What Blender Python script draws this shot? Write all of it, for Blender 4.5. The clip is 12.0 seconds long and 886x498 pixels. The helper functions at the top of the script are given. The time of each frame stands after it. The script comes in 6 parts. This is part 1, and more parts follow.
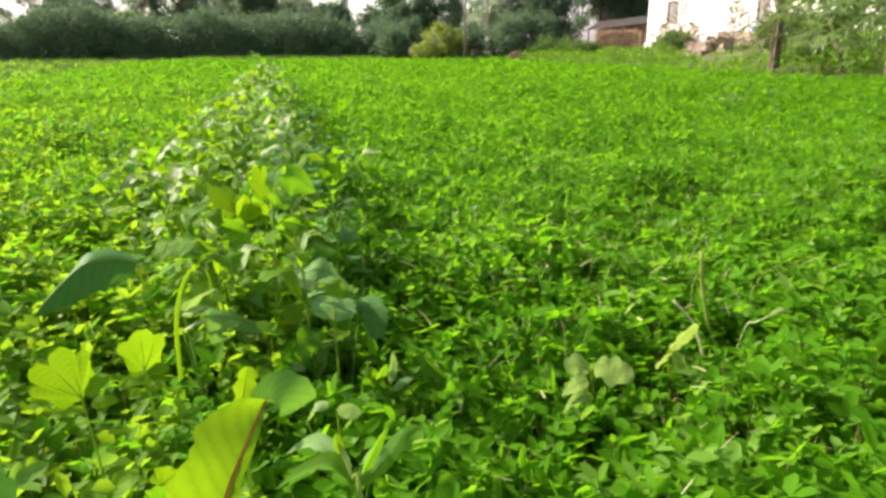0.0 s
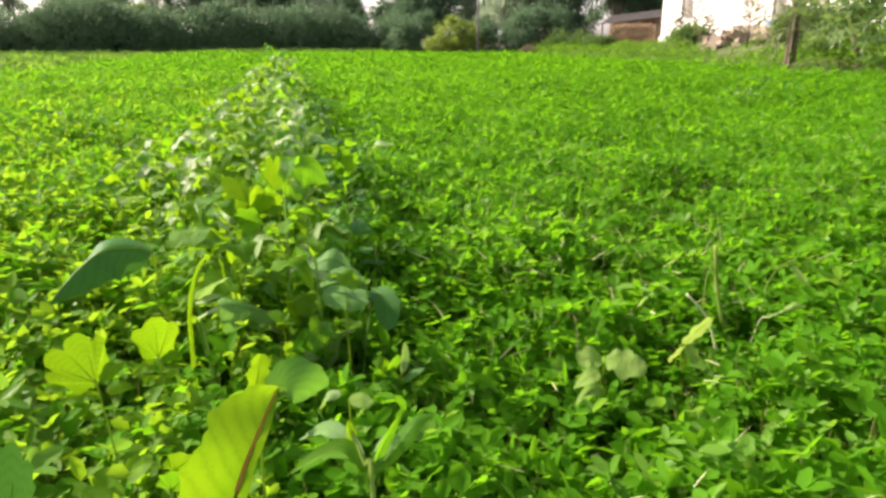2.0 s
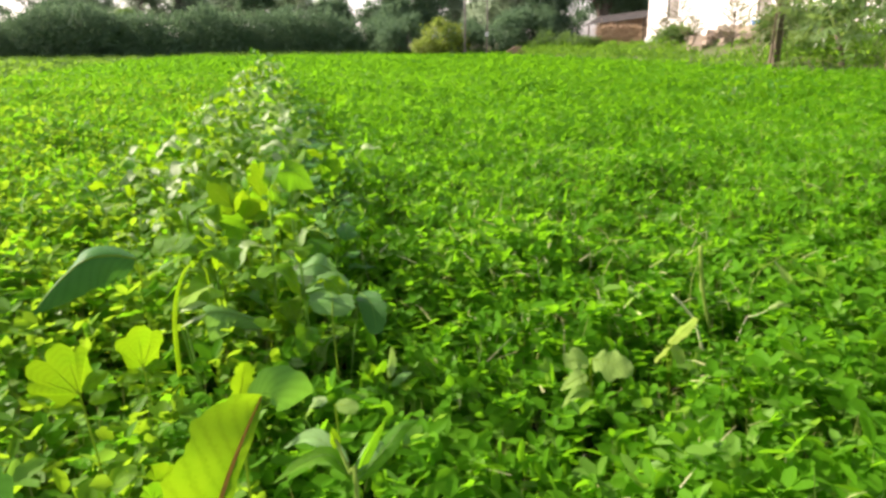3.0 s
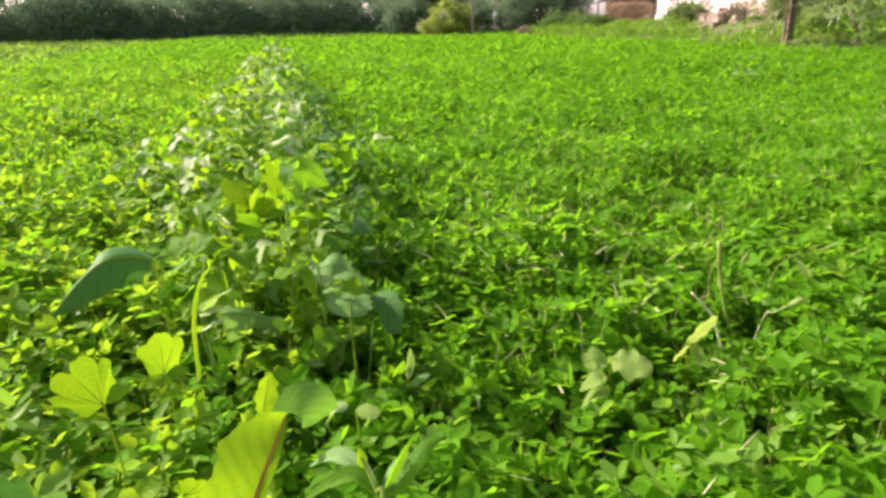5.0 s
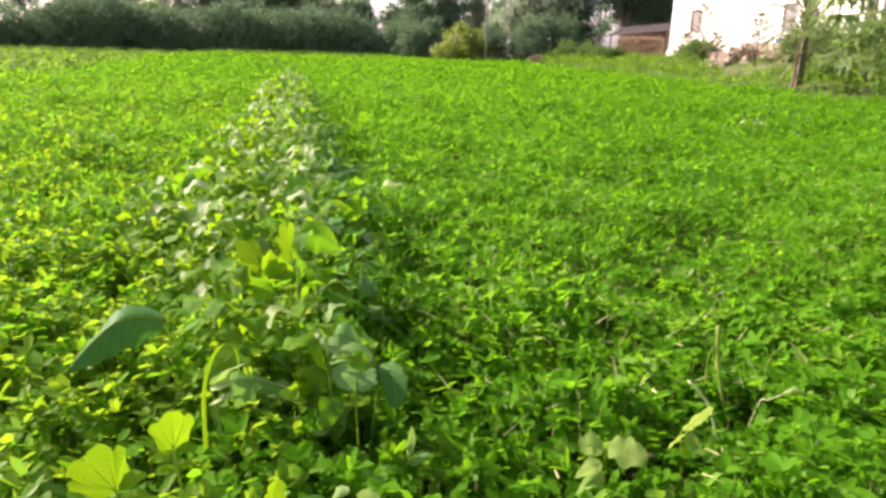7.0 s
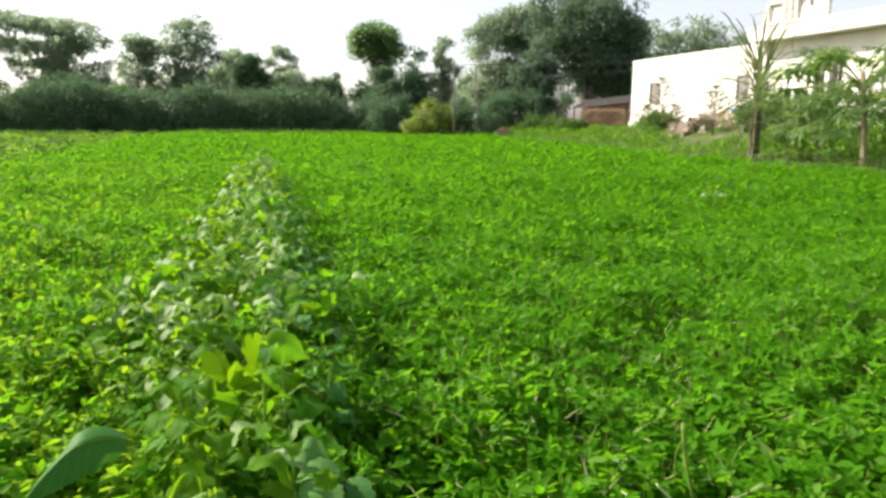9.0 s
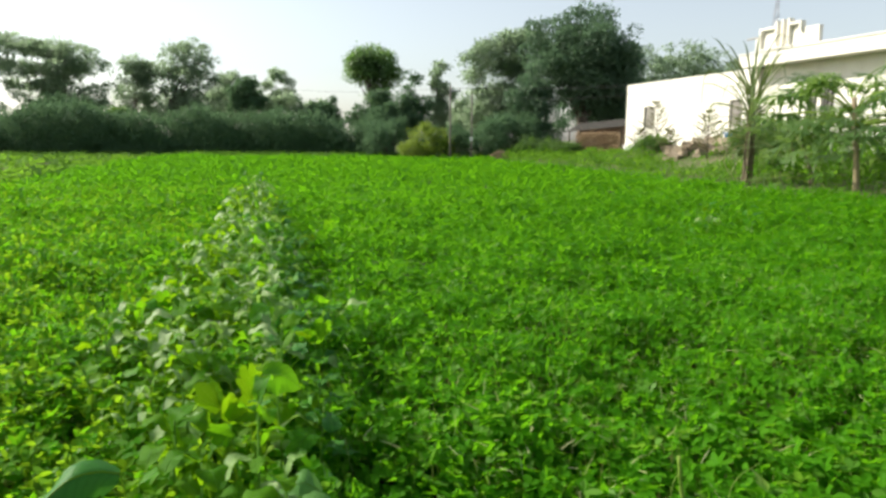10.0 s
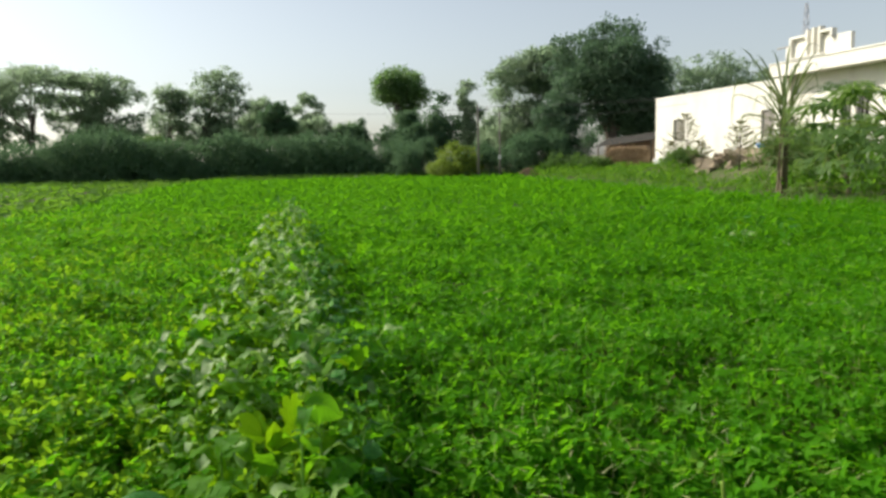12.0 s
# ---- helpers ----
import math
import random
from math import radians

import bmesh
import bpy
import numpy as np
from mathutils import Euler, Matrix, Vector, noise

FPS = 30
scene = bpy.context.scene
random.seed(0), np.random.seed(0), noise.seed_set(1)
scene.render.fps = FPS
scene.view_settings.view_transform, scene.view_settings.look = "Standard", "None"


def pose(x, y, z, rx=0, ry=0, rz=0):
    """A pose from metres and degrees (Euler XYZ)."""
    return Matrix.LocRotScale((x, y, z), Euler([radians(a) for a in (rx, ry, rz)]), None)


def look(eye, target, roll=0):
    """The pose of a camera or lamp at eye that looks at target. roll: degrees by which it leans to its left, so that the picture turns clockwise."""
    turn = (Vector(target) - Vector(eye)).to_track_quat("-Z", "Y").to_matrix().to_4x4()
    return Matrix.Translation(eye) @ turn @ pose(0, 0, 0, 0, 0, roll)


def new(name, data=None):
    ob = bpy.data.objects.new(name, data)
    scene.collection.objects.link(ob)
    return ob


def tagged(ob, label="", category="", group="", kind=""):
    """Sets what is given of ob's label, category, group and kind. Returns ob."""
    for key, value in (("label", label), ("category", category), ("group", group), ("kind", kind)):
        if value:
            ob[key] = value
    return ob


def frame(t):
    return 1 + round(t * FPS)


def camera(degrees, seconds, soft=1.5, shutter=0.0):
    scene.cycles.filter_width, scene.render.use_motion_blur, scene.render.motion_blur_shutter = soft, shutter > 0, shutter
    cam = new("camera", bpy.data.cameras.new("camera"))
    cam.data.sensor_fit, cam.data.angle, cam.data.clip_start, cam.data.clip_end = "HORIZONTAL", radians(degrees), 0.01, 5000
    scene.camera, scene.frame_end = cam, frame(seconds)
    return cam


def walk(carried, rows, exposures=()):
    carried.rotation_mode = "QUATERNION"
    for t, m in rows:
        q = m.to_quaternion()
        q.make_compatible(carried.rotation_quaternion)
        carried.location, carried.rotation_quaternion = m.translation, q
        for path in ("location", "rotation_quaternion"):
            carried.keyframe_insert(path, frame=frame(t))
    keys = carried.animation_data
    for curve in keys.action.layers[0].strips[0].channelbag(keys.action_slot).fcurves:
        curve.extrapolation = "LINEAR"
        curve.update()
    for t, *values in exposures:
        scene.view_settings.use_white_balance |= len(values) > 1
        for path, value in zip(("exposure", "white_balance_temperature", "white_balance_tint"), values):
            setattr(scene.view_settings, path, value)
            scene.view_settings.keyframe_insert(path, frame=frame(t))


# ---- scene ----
cam = camera(64.5, 12.0, 3.0)
PATH = [
    (0, (0.236, 0.283, 1.091), (0.145, 2.203, 0.536), -0.3),
    (0.5, (0.236, 0.282, 1.093), (0.131, 2.2, 0.535), -0.5),
    (1, (0.232, 0.281, 1.091), (0.117, 2.199, 0.534), -0.4),
    (1.5, (0.231, 0.282, 1.087), (0.106, 2.197, 0.524), -0.3),
    (2, (0.232, 0.283, 1.083), (0.11, 2.196, 0.512), -0.1),
    (2.5, (0.238, 0.285, 1.086), (0.135, 2.2, 0.518), -0.2),
    (3, (0.243, 0.285, 1.088), (0.149, 2.201, 0.522), -0.6),
    (3.5, (0.237, 0.288, 1.09), (0.143, 2.202, 0.514), -0.5),
    (5.5, (0.22, 0.309, 1.17), (0.096, 2.206, 0.549), -1.4),
    (6, (0.221, 0.307, 1.218), (0.093, 2.21, 0.616), -0.9),
    (6.5, (0.209, 0.304, 1.257), (0.078, 2.212, 0.673), 1.2),
    (7, (0.208, 0.301, 1.3), (0.08, 2.216, 0.737), 1.5),
    (7.5, (0.212, 0.287, 1.342), (0.1, 2.224, 0.856), 1.8),
    (9.5, (0.241, 0.297, 1.436), (0.188, 2.266, 1.09), -0.0),
    (10, (0.238, 0.293, 1.451), (0.189, 2.269, 1.142), 0.4),
    (10.5, (0.23, 0.276, 1.469), (0.158, 2.256, 1.195), -0.1),
    (11, (0.232, 0.274, 1.477), (0.138, 2.254, 1.217), -0.8),
    (11.5, (0.224, 0.272, 1.482), (0.121, 2.253, 1.229), -1.0),
    (12, (0.223, 0.263, 1.49), (0.087, 2.242, 1.233), -1.3),
]
EXPOSURES = [(0, 1.22, 6800, 26), (3.5, 1.28, 6800, 26), (5.5, 1.38, 6800, 39), (7.0, 1.34, 6800, 38), (7.5, 1.24, 6750, 32), (9.5, 0.82, 6550, 11), (10.0, 0.66, 6500, 7), (10.5, 0.54, 6500, 7), (11.0, 0.41, 6500, 7), (12, 0.33, 6500, 7)]
walk(cam, [(t, look(eye, target, roll)) for t, eye, target, roll in PATH], EXPOSURES)

# ---- world and sun ----
SUN_TURN, SUN_HEIGHT = 73.0, 35.0  # degrees to the left of straight ahead, and above the horizon
world = bpy.data.worlds.new("sky")
scene.world = world
world.use_nodes = True
wn = world.node_tree.nodes
sky = wn.new("ShaderNodeTexSky")
sky.sky_type, sky.sun_disc = "NISHITA", False
sky.sun_elevation, sky.sun_rotation = radians(SUN_HEIGHT), radians(-SUN_TURN)
sky.air_density, sky.dust_density, sky.ozone_density = 1.0, 1.5, 1.0
wn["Background"].inputs["Strength"].default_value = 0.118
haze = wn.new("ShaderNodeHueSaturation")  # thin haze takes the blue out of the sky
haze.inputs["Saturation"].default_value = 0.5
world.node_tree.links.new(sky.outputs[0], haze.inputs["Color"])
world.node_tree.links.new(haze.outputs[0], wn["Background"].inputs[0])
sun_way = Vector((-math.sin(radians(SUN_TURN)) * math.cos(radians(SUN_HEIGHT)), math.cos(radians(SUN_TURN)) * math.cos(radians(SUN_HEIGHT)), math.sin(radians(SUN_HEIGHT))))
lamp = bpy.data.lights.new("sun", "SUN")
lamp.energy, lamp.angle, lamp.color = 4.6, radians(0.6), (1.0, 0.93, 0.8)
new("sun", lamp).matrix_world = look(sun_way * 50, (0, 0, 0))

rng = np.random.default_rng(7)


def reseed(k):
    """Each group of plants has its own random numbers."""
    global rng
    rng = np.random.default_rng(k)


# ---- materials ----
def material(name):
    m = bpy.data.materials.new(name)
    m.use_nodes = True
    n = m.node_tree.nodes
    return m, n, m.node_tree.links, n["Principled BSDF"]


def ramp(n, stops):
    r = n.new("ShaderNodeValToRGB")
    e = r.color_ramp.elements
    while len(e) < len(stops):
        e.new(0.5)
    for k, (p, c) in zip(e, stops):
        k.position, k.color = p, (*c, 1)
    return r


def leafy(name, dark, mid, light, glow, through_light=0.4, rough=0.45, patch=0.5, sheen=0.25, per_object=False, veins=0.0, vary=0.42):
    """Leaf: colour varies leaf by leaf and in patches, light shines through."""
    m, n, l, p = material(name)
    if per_object:
        rnd = n.new("ShaderNodeObjectInfo").outputs["Random"]
    else:
        rnd = n.new("ShaderNodeNewGeometry").outputs["Random Per Island"]
    pos = n.new("ShaderNodeNewGeometry").outputs["Position"]
    big = n.new("ShaderNodeTexNoise")
    big.inputs["Scale"].default_value, big.inputs["Detail"].default_value = patch, 3
    l.new(pos, big.inputs["Vector"])
    mix = n.new("ShaderNodeMath")
    mix.operation = "MULTIPLY_ADD"
    l.new(rnd, mix.inputs[0])
    mix.inputs[1].default_value = vary
    sub = n.new("ShaderNodeMath")
    sub.operation = "MULTIPLY_ADD"
    l.new(big.outputs["Fac"], sub.inputs[0])
    sub.inputs[1].default_value, sub.inputs[2].default_value = 1.1, -0.05 - vary / 2
    l.new(sub.outputs[0], mix.inputs[2])
    r = ramp(n, [(0.08, dark), (0.5, mid), (0.95, light)])
    l.new(mix.outputs[0], r.inputs[0])
    col = r.outputs[0]
    if veins:
        fine = n.new("ShaderNodeTexNoise")
        fine.inputs["Scale"].default_value, fine.inputs["Detail"].default_value = 45, 5
        mottle = n.new("ShaderNodeMix")
        mottle.data_type, mottle.blend_type = "RGBA", "MULTIPLY"
        mottle.inputs["Factor"].default_value = veins
        # side veins that run slantwise from the midrib to the edge
        uv = n.new("ShaderNodeUVMap")
        uv.uv_map = "blade"
        xyz = n.new("ShaderNodeSeparateXYZ")
        l.new(uv.outputs[0], xyz.inputs[0])
        out = n.new("ShaderNodeMath")
        out.operation = "MULTIPLY_ADD"
        l.new(xyz.outputs[0], out.inputs[0])
        out.inputs[1].default_value = -2.2
        along = n.new("ShaderNodeMath")
        along.operation = "MULTIPLY"
        l.new(xyz.outputs[1], along.inputs[0])
        along.inputs[1].default_value = 9.0
        l.new(along.outputs[0], out.inputs[2])
        bent = n.new("ShaderNodeMath")
        bent.operation = "MULTIPLY_ADD"
        l.new(fine.outputs["Fac"], bent.inputs[0])
        bent.inputs[1].default_value = 1.1
        l.new(out.outputs[0], bent.inputs[2])
        saw = n.new("ShaderNodeMath")
        saw.operation = "PINGPONG"
        l.new(bent.outputs[0], saw.inputs[0])
        saw.inputs[1].default_value = 0.5
        fr = ramp(n, [(0.0, (0.62, 0.66, 0.5)), (0.1, (0.8, 0.82, 0.72)), (0.3, (1, 1, 1))])
        l.new(saw.outputs[0], fr.inputs[0])
        l.new(col, mottle.inputs[6])
        l.new(fr.outputs[0], mottle.inputs[7])
        blot = n.new("ShaderNodeTexNoise")
        blot.inputs["Scale"].default_value, blot.inputs["Detail"].default_value = 18, 5
        l.new(pos, blot.inputs["Vector"])
        br = ramp(n, [(0.3, (0.55, 0.82, 0.6)), (0.5, (0.9, 0.97, 0.9)), (0.7, (1.0, 1.0, 1.0))])
        l.new(blot.outputs["Fac"], br.inputs[0])
        patchy = n.new("ShaderNodeMix")
        patchy.data_type, patchy.blend_type = "RGBA", "MULTIPLY"
        patchy.inputs["Factor"].default_value = veins
        l.new(mottle.outputs[2], patchy.inputs[6])
        l.new(br.outputs[0], patchy.inputs[7])
        col = patchy.outputs[2]
        bump = n.new("ShaderNodeBump")
        bump.inputs["Strength"].default_value, bump.inputs["Distance"].default_value = 0.5, 0.004
        l.new(fine.outputs["Fac"], bump.inputs["Height"])
        l.new(bump.outputs[0], p.inputs["Normal"])
    l.new(col, p.inputs["Base Color"])
    p.inputs["Roughness"].default_value = rough
    p.inputs["Specular IOR Level"].default_value = sheen
    t = n.new("ShaderNodeBsdfTranslucent")
    tint = n.new("ShaderNodeMix")
    tint.data_type, tint.blend_type = "RGBA", "MIX"
    tint.inputs["Factor"].default_value = 0.8 if veins else 0.7
    tint.inputs[7].default_value = (*glow, 1)
    l.new(col, tint.inputs[6])
    shine = tint.outputs[2]
    if veins:
        for marks in (fr, br):
            dim = n.new("ShaderNodeMix")
            dim.data_type, dim.blend_type = "RGBA", "MULTIPLY"
            dim.inputs["Factor"].default_value = min(1.0, veins * 1.2)
            l.new(shine, dim.inputs[6])
            l.new(marks.outputs[0], dim.inputs[7])
            shine = dim.outputs[2]
    l.new(shine, t.inputs["Color"])
    ms = n.new("ShaderNodeMixShader")
    ms.inputs[0].default_value = through_light
    l.new(p.outputs[0], ms.inputs[1])
    l.new(t.outputs[0], ms.inputs[2])
    l.new(ms.outputs[0], n["Material Output"].inputs["Surface"])
    return m


def rough_mat(name, stops, scale=6.0, rough=0.85, bump=0.4, dist=0.01, metal=0.0, fine=40.0, stretch=(1, 1, 1)):
    m, n, l, p = material(name)
    co = n.new("ShaderNodeTexCoord")
    mp = n.new("ShaderNodeMapping")
    mp.inputs["Scale"].default_value = stretch
    l.new(co.outputs["Object"], mp.inputs["Vector"])
    a = n.new("ShaderNodeTexNoise")
    a.inputs["Scale"].default_value, a.inputs["Detail"].default_value, a.inputs["Roughness"].default_value = scale, 6, 0.65
    b = n.new("ShaderNodeTexNoise")
    b.inputs["Scale"].default_value, b.inputs["Detail"].default_value = fine, 4
    l.new(mp.outputs[0], a.inputs["Vector"])
    l.new(mp.outputs[0], b.inputs["Vector"])
    add = n.new("ShaderNodeMath")
    add.operation = "MULTIPLY_ADD"
    l.new(b.outputs["Fac"], add.inputs[0])
    add.inputs[1].default_value = 0.35
    sc = n.new("ShaderNodeMath")
    sc.operation = "MULTIPLY_ADD"
    l.new(a.outputs["Fac"], sc.inputs[0])
    sc.inputs[1].default_value, sc.inputs[2].default_value = 1.2, -0.27
    l.new(sc.outputs[0], add.inputs[2])
    r = ramp(n, stops)
    l.new(add.outputs[0], r.inputs[0])
    l.new(r.outputs[0], p.inputs["Base Color"])
    p.inputs["Roughness"].default_value, p.inputs["Metallic"].default_value = rough, metal
    if bump:
        bn = n.new("ShaderNodeBump")
        bn.inputs["Strength"].default_value, bn.inputs["Distance"].default_value = bump, dist
        l.new(add.outputs[0], bn.inputs["Height"])
        l.new(bn.outputs[0], p.inputs["Normal"])
    return m


CROP = leafy("crop_leaf", (0.046, 0.17, 0.008), (0.073, 0.246, 0.01), (0.113, 0.312, 0.014), (0.21, 0.55, 0.008), 0.56, 0.5, 0.8, 0.04, vary=0.22)
CROP_PALE = leafy("pale_crop_leaf", (0.075, 0.21, 0.018), (0.12, 0.29, 0.03), (0.17, 0.35, 0.05), (0.26, 0.52, 0.03), 0.5, 0.45, 1.5, 0.14, vary=0.4)
# yellower, brighter copy of the crop leaf: backlight painted into the colour
CROP_BACKLIT = leafy("backlit_crop_leaf", (0.07, 0.2, 0.012), (0.11, 0.265, 0.016), (0.165, 0.33, 0.026), (0.32, 0.54, 0.012), 0.6, 0.5, 1.2, 0.08)
CROP_STEM = leafy("crop_stem", (0.12, 0.25, 0.03), (0.25, 0.33, 0.07), (0.5, 0.45, 0.2), (0.3, 0.4, 0.05), 0.2, 0.5, 2.0)
MUSTARD = leafy("mustard_leaf", (0.045, 0.17, 0.01), (0.08, 0.26, 0.013), (0.15, 0.36, 0.022), (0.26, 0.57, 0.008), 0.52, 0.4, 1.5, 0.14, True, 0.45)
# darker copy of the mustard leaf: shade put into its base colour
MUSTARD_DARK = leafy("mustard_leaf_shaded", (0.03, 0.125, 0.018), (0.048, 0.175, 0.025), (0.085, 0.24, 0.04), (0.1, 0.32, 0.02), 0.2, 0.42, 1.5, 0.14, True, 0.4)
# bluish copy, picked with the dark one for the row's shaded flank
MUSTARD_DULL = leafy("mustard_leaf_bluish", (0.065, 0.21, 0.03), (0.1, 0.27, 0.045), (0.15, 0.35, 0.07), (0.2, 0.46, 0.03), 0.34, 0.45, 3.0, 0.12, True, 0.4)
MUSTARD_SOFT = leafy("mustard_leaf_soft", (0.11, 0.28, 0.055), (0.16, 0.34, 0.085), (0.22, 0.4, 0.13), (0.22, 0.46, 0.04), 0.34, 0.45, 3.0, 0.2, True, 0.35)
# pale copy of the mustard leaf: sun glints painted in as base colour
MUSTARD_PALE = leafy("mustard_leaf_pale_glint", (0.2, 0.36, 0.08), (0.31, 0.45, 0.16), (0.43, 0.54, 0.27), (0.32, 0.54, 0.06), 0.36, 0.34, 1.5, 0.3, True, 0.3)
# yellower copy, also the sunlit colour on the row's left slope
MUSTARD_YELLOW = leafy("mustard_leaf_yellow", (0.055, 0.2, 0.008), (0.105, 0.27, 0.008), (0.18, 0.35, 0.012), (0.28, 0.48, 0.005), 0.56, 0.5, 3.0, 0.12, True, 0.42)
MUSTARD_FADED = leafy("mustard_leaf_faded", (0.2, 0.36, 0.06), (0.27, 0.43, 0.09), (0.35, 0.48, 0.14), (0.4, 0.56, 0.08), 0.5, 0.6, 3.0, 0.2, True, 0.35)
YELLOW_RIB = leafy("pale_leaf_rib", (0.2, 0.36, 0.03), (0.26, 0.4, 0.04), (0.34, 0.46, 0.06), (0.36, 0.5, 0.02), 0.5, 0.5, 20, 0.1)
RIB = leafy("leaf_rib", (0.11, 0.26, 0.03), (0.16, 0.32, 0.05), (0.24, 0.4, 0.08), (0.26, 0.46, 0.03), 0.4, 0.5, 30, 0.15)
RED_RIB = leafy("red_leaf_rib", (0.45, 0.21, 0.04), (0.54, 0.27, 0.06), (0.58, 0.34, 0.1), (0.7, 0.36, 0.06), 0.5, 0.5, 20, 0.15)
GREEN_STALK = leafy("pale_green_stalk", (0.16, 0.28, 0.03), (0.24, 0.36, 0.06), (0.34, 0.44, 0.1), (0.28, 0.42, 0.05), 0.25, 0.6, 20, 0.15)
STRAW = rough_mat("dry_stalk", [(0.2, (0.36, 0.41, 0.15)), (0.8, (0.58, 0.65, 0.32))], 20, 0.7, 0.3, 0.002)
DRY_LEAF = leafy("dull_sapling_leaf", (0.1, 0.11, 0.055), (0.15, 0.15, 0.075), (0.22, 0.21, 0.11), (0.24, 0.24, 0.1), 0.4, 0.6, 0.8, 0.3)
WITHERED = leafy("withered_leaf", (0.3, 0.32, 0.1), (0.44, 0.48, 0.19), (0.57, 0.6, 0.32), (0.48, 0.53, 0.16), 0.35, 0.55, 2.0, 0.2)
GRASS = leafy("verge_grass", (0.045, 0.13, 0.018), (0.08, 0.2, 0.028), (0.19, 0.25, 0.07), (0.2, 0.4, 0.035), 0.45, 0.55, 0.35)
WEED = leafy("weed_leaf", (0.04, 0.12, 0.014), (0.078, 0.2, 0.022), (0.14, 0.28, 0.035), (0.23, 0.45, 0.025), 0.54, 0.6, 0.7, 0.08)
# hedge and far trees: haze painted in as paler, bluer leaf colour and gloss
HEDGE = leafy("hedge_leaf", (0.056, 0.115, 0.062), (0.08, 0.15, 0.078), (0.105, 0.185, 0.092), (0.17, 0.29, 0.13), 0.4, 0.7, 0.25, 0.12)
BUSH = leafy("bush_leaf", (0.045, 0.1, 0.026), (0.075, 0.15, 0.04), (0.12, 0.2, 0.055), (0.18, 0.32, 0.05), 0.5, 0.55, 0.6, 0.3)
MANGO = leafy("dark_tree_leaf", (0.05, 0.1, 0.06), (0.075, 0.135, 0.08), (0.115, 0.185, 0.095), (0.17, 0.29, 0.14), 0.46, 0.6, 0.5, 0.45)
ACACIA = leafy("feathery_tree_leaf", (0.12, 0.18, 0.115), (0.165, 0.24, 0.145), (0.21, 0.29, 0.17), (0.38, 0.5, 0.3), 0.74, 0.5, 0.4, 0.9)
ROUND = leafy("round_tree_leaf", (0.07, 0.145, 0.056), (0.11, 0.205, 0.075), (0.16, 0.275, 0.1), (0.24, 0.4, 0.1), 0.55, 0.42, 0.5, 0.9)
YELLOWBUSH = leafy("yellow_bush_leaf", (0.1, 0.2, 0.03), (0.19, 0.28, 0.045), (0.33, 0.36, 0.075), (0.32, 0.43, 0.05), 0.45, 0.5, 0.9)
PAPAYA = leafy("papaya_leaf", (0.075, 0.155, 0.048), (0.115, 0.205, 0.064), (0.16, 0.26, 0.085), (0.29, 0.45, 0.085), 0.52, 0.45, 0.8, 0.5, True)
CANE = leafy("cane_leaf", (0.11, 0.18, 0.07), (0.19, 0.25, 0.1), (0.33, 0.31, 0.17), (0.26, 0.34, 0.08), 0.35, 0.5, 0.8, 0.5, True)
BARK = rough_mat("bark", [(0.2, (0.05, 0.04, 0.03)), (0.8, (0.16, 0.13, 0.1))], 5, 0.9, 0.8, 0.03, 0, 25, (1, 1, 0.25))
PALE_BARK = rough_mat("pale_bark", [(0.2, (0.2, 0.15, 0.085)), (0.8, (0.38, 0.3, 0.18))], 8, 0.85, 0.6, 0.01, 0, 30, (1, 1, 2))
DARK_STEM = rough_mat("dark_stem", [(0.2, (0.08, 0.065, 0.04)), (0.8, (0.22, 0.18, 0.11))], 8, 0.85, 0.6, 0.01, 0, 30, (1, 1, 3))
SOIL = rough_mat("soil", [(0.15, (0.03, 0.023, 0.014)), (0.5, (0.062, 0.046, 0.028)), (0.9, (0.11, 0.085, 0.055))], 3, 0.95, 0.9, 0.05, 0, 22)
TURF = rough_mat("turf", [(0.2, (0.055, 0.075, 0.02)), (0.55, (0.1, 0.11, 0.04)), (0.9, (0.22, 0.18, 0.1))], 0.8, 0.95, 0.9, 0.05, 0, 9)
PAINT = rough_mat("white_wall_paint", [(0.15, (0.6, 0.56, 0.48)), (0.5, (0.74, 0.71, 0.64)), (0.9, (0.8, 0.77, 0.7))], 0.7, 0.75, 0.15, 0.004, 0, 18, (1, 1, 0.4))
PAINT_GREY = rough_mat("grey_lime_wash", [(0.2, (0.42, 0.42, 0.42)), (0.8, (0.6, 0.6, 0.6))], 0.8, 0.8, 0.15, 0.004)
CONCRETE = rough_mat("broken_concrete", [(0.2, (0.19, 0.145, 0.095)), (0.8, (0.42, 0.35, 0.26))], 4, 0.9, 0.7, 0.02)
BRICK = rough_mat("old_brick", [(0.2, (0.22, 0.14, 0.09)), (0.8, (0.42, 0.29, 0.2))], 4, 0.9, 0.6, 0.01)
THATCH = rough_mat("straw_stack", [(0.15, (0.2, 0.13, 0.075)), (0.5, (0.4, 0.28, 0.17)), (0.9, (0.6, 0.46, 0.3))], 2.5, 0.95, 1.0, 0.08, 0, 18, (1, 1, 3))
SHEET = rough_mat("grey_roof_sheet", [(0.2, (0.03, 0.028, 0.026)), (0.8, (0.085, 0.08, 0.072))], 2, 1.0, 0.2, 0.005, 0.0)
SHEET.node_tree.nodes["Principled BSDF"].inputs["Specular IOR Level"].default_value = 0.1
POLE = rough_mat("weathered_pole", [(0.2, (0.11, 0.1, 0.085)), (0.8, (0.22, 0.2, 0.175))], 4, 0.85, 0.3, 0.005, 0, 30, (1, 1, 0.2))
STEEL = rough_mat("galvanised_steel", [(0.2, (0.3, 0.3, 0.32)), (0.8, (0.45, 0.45, 0.47))], 3, 0.5, 0.1, 0.002, 0.8)
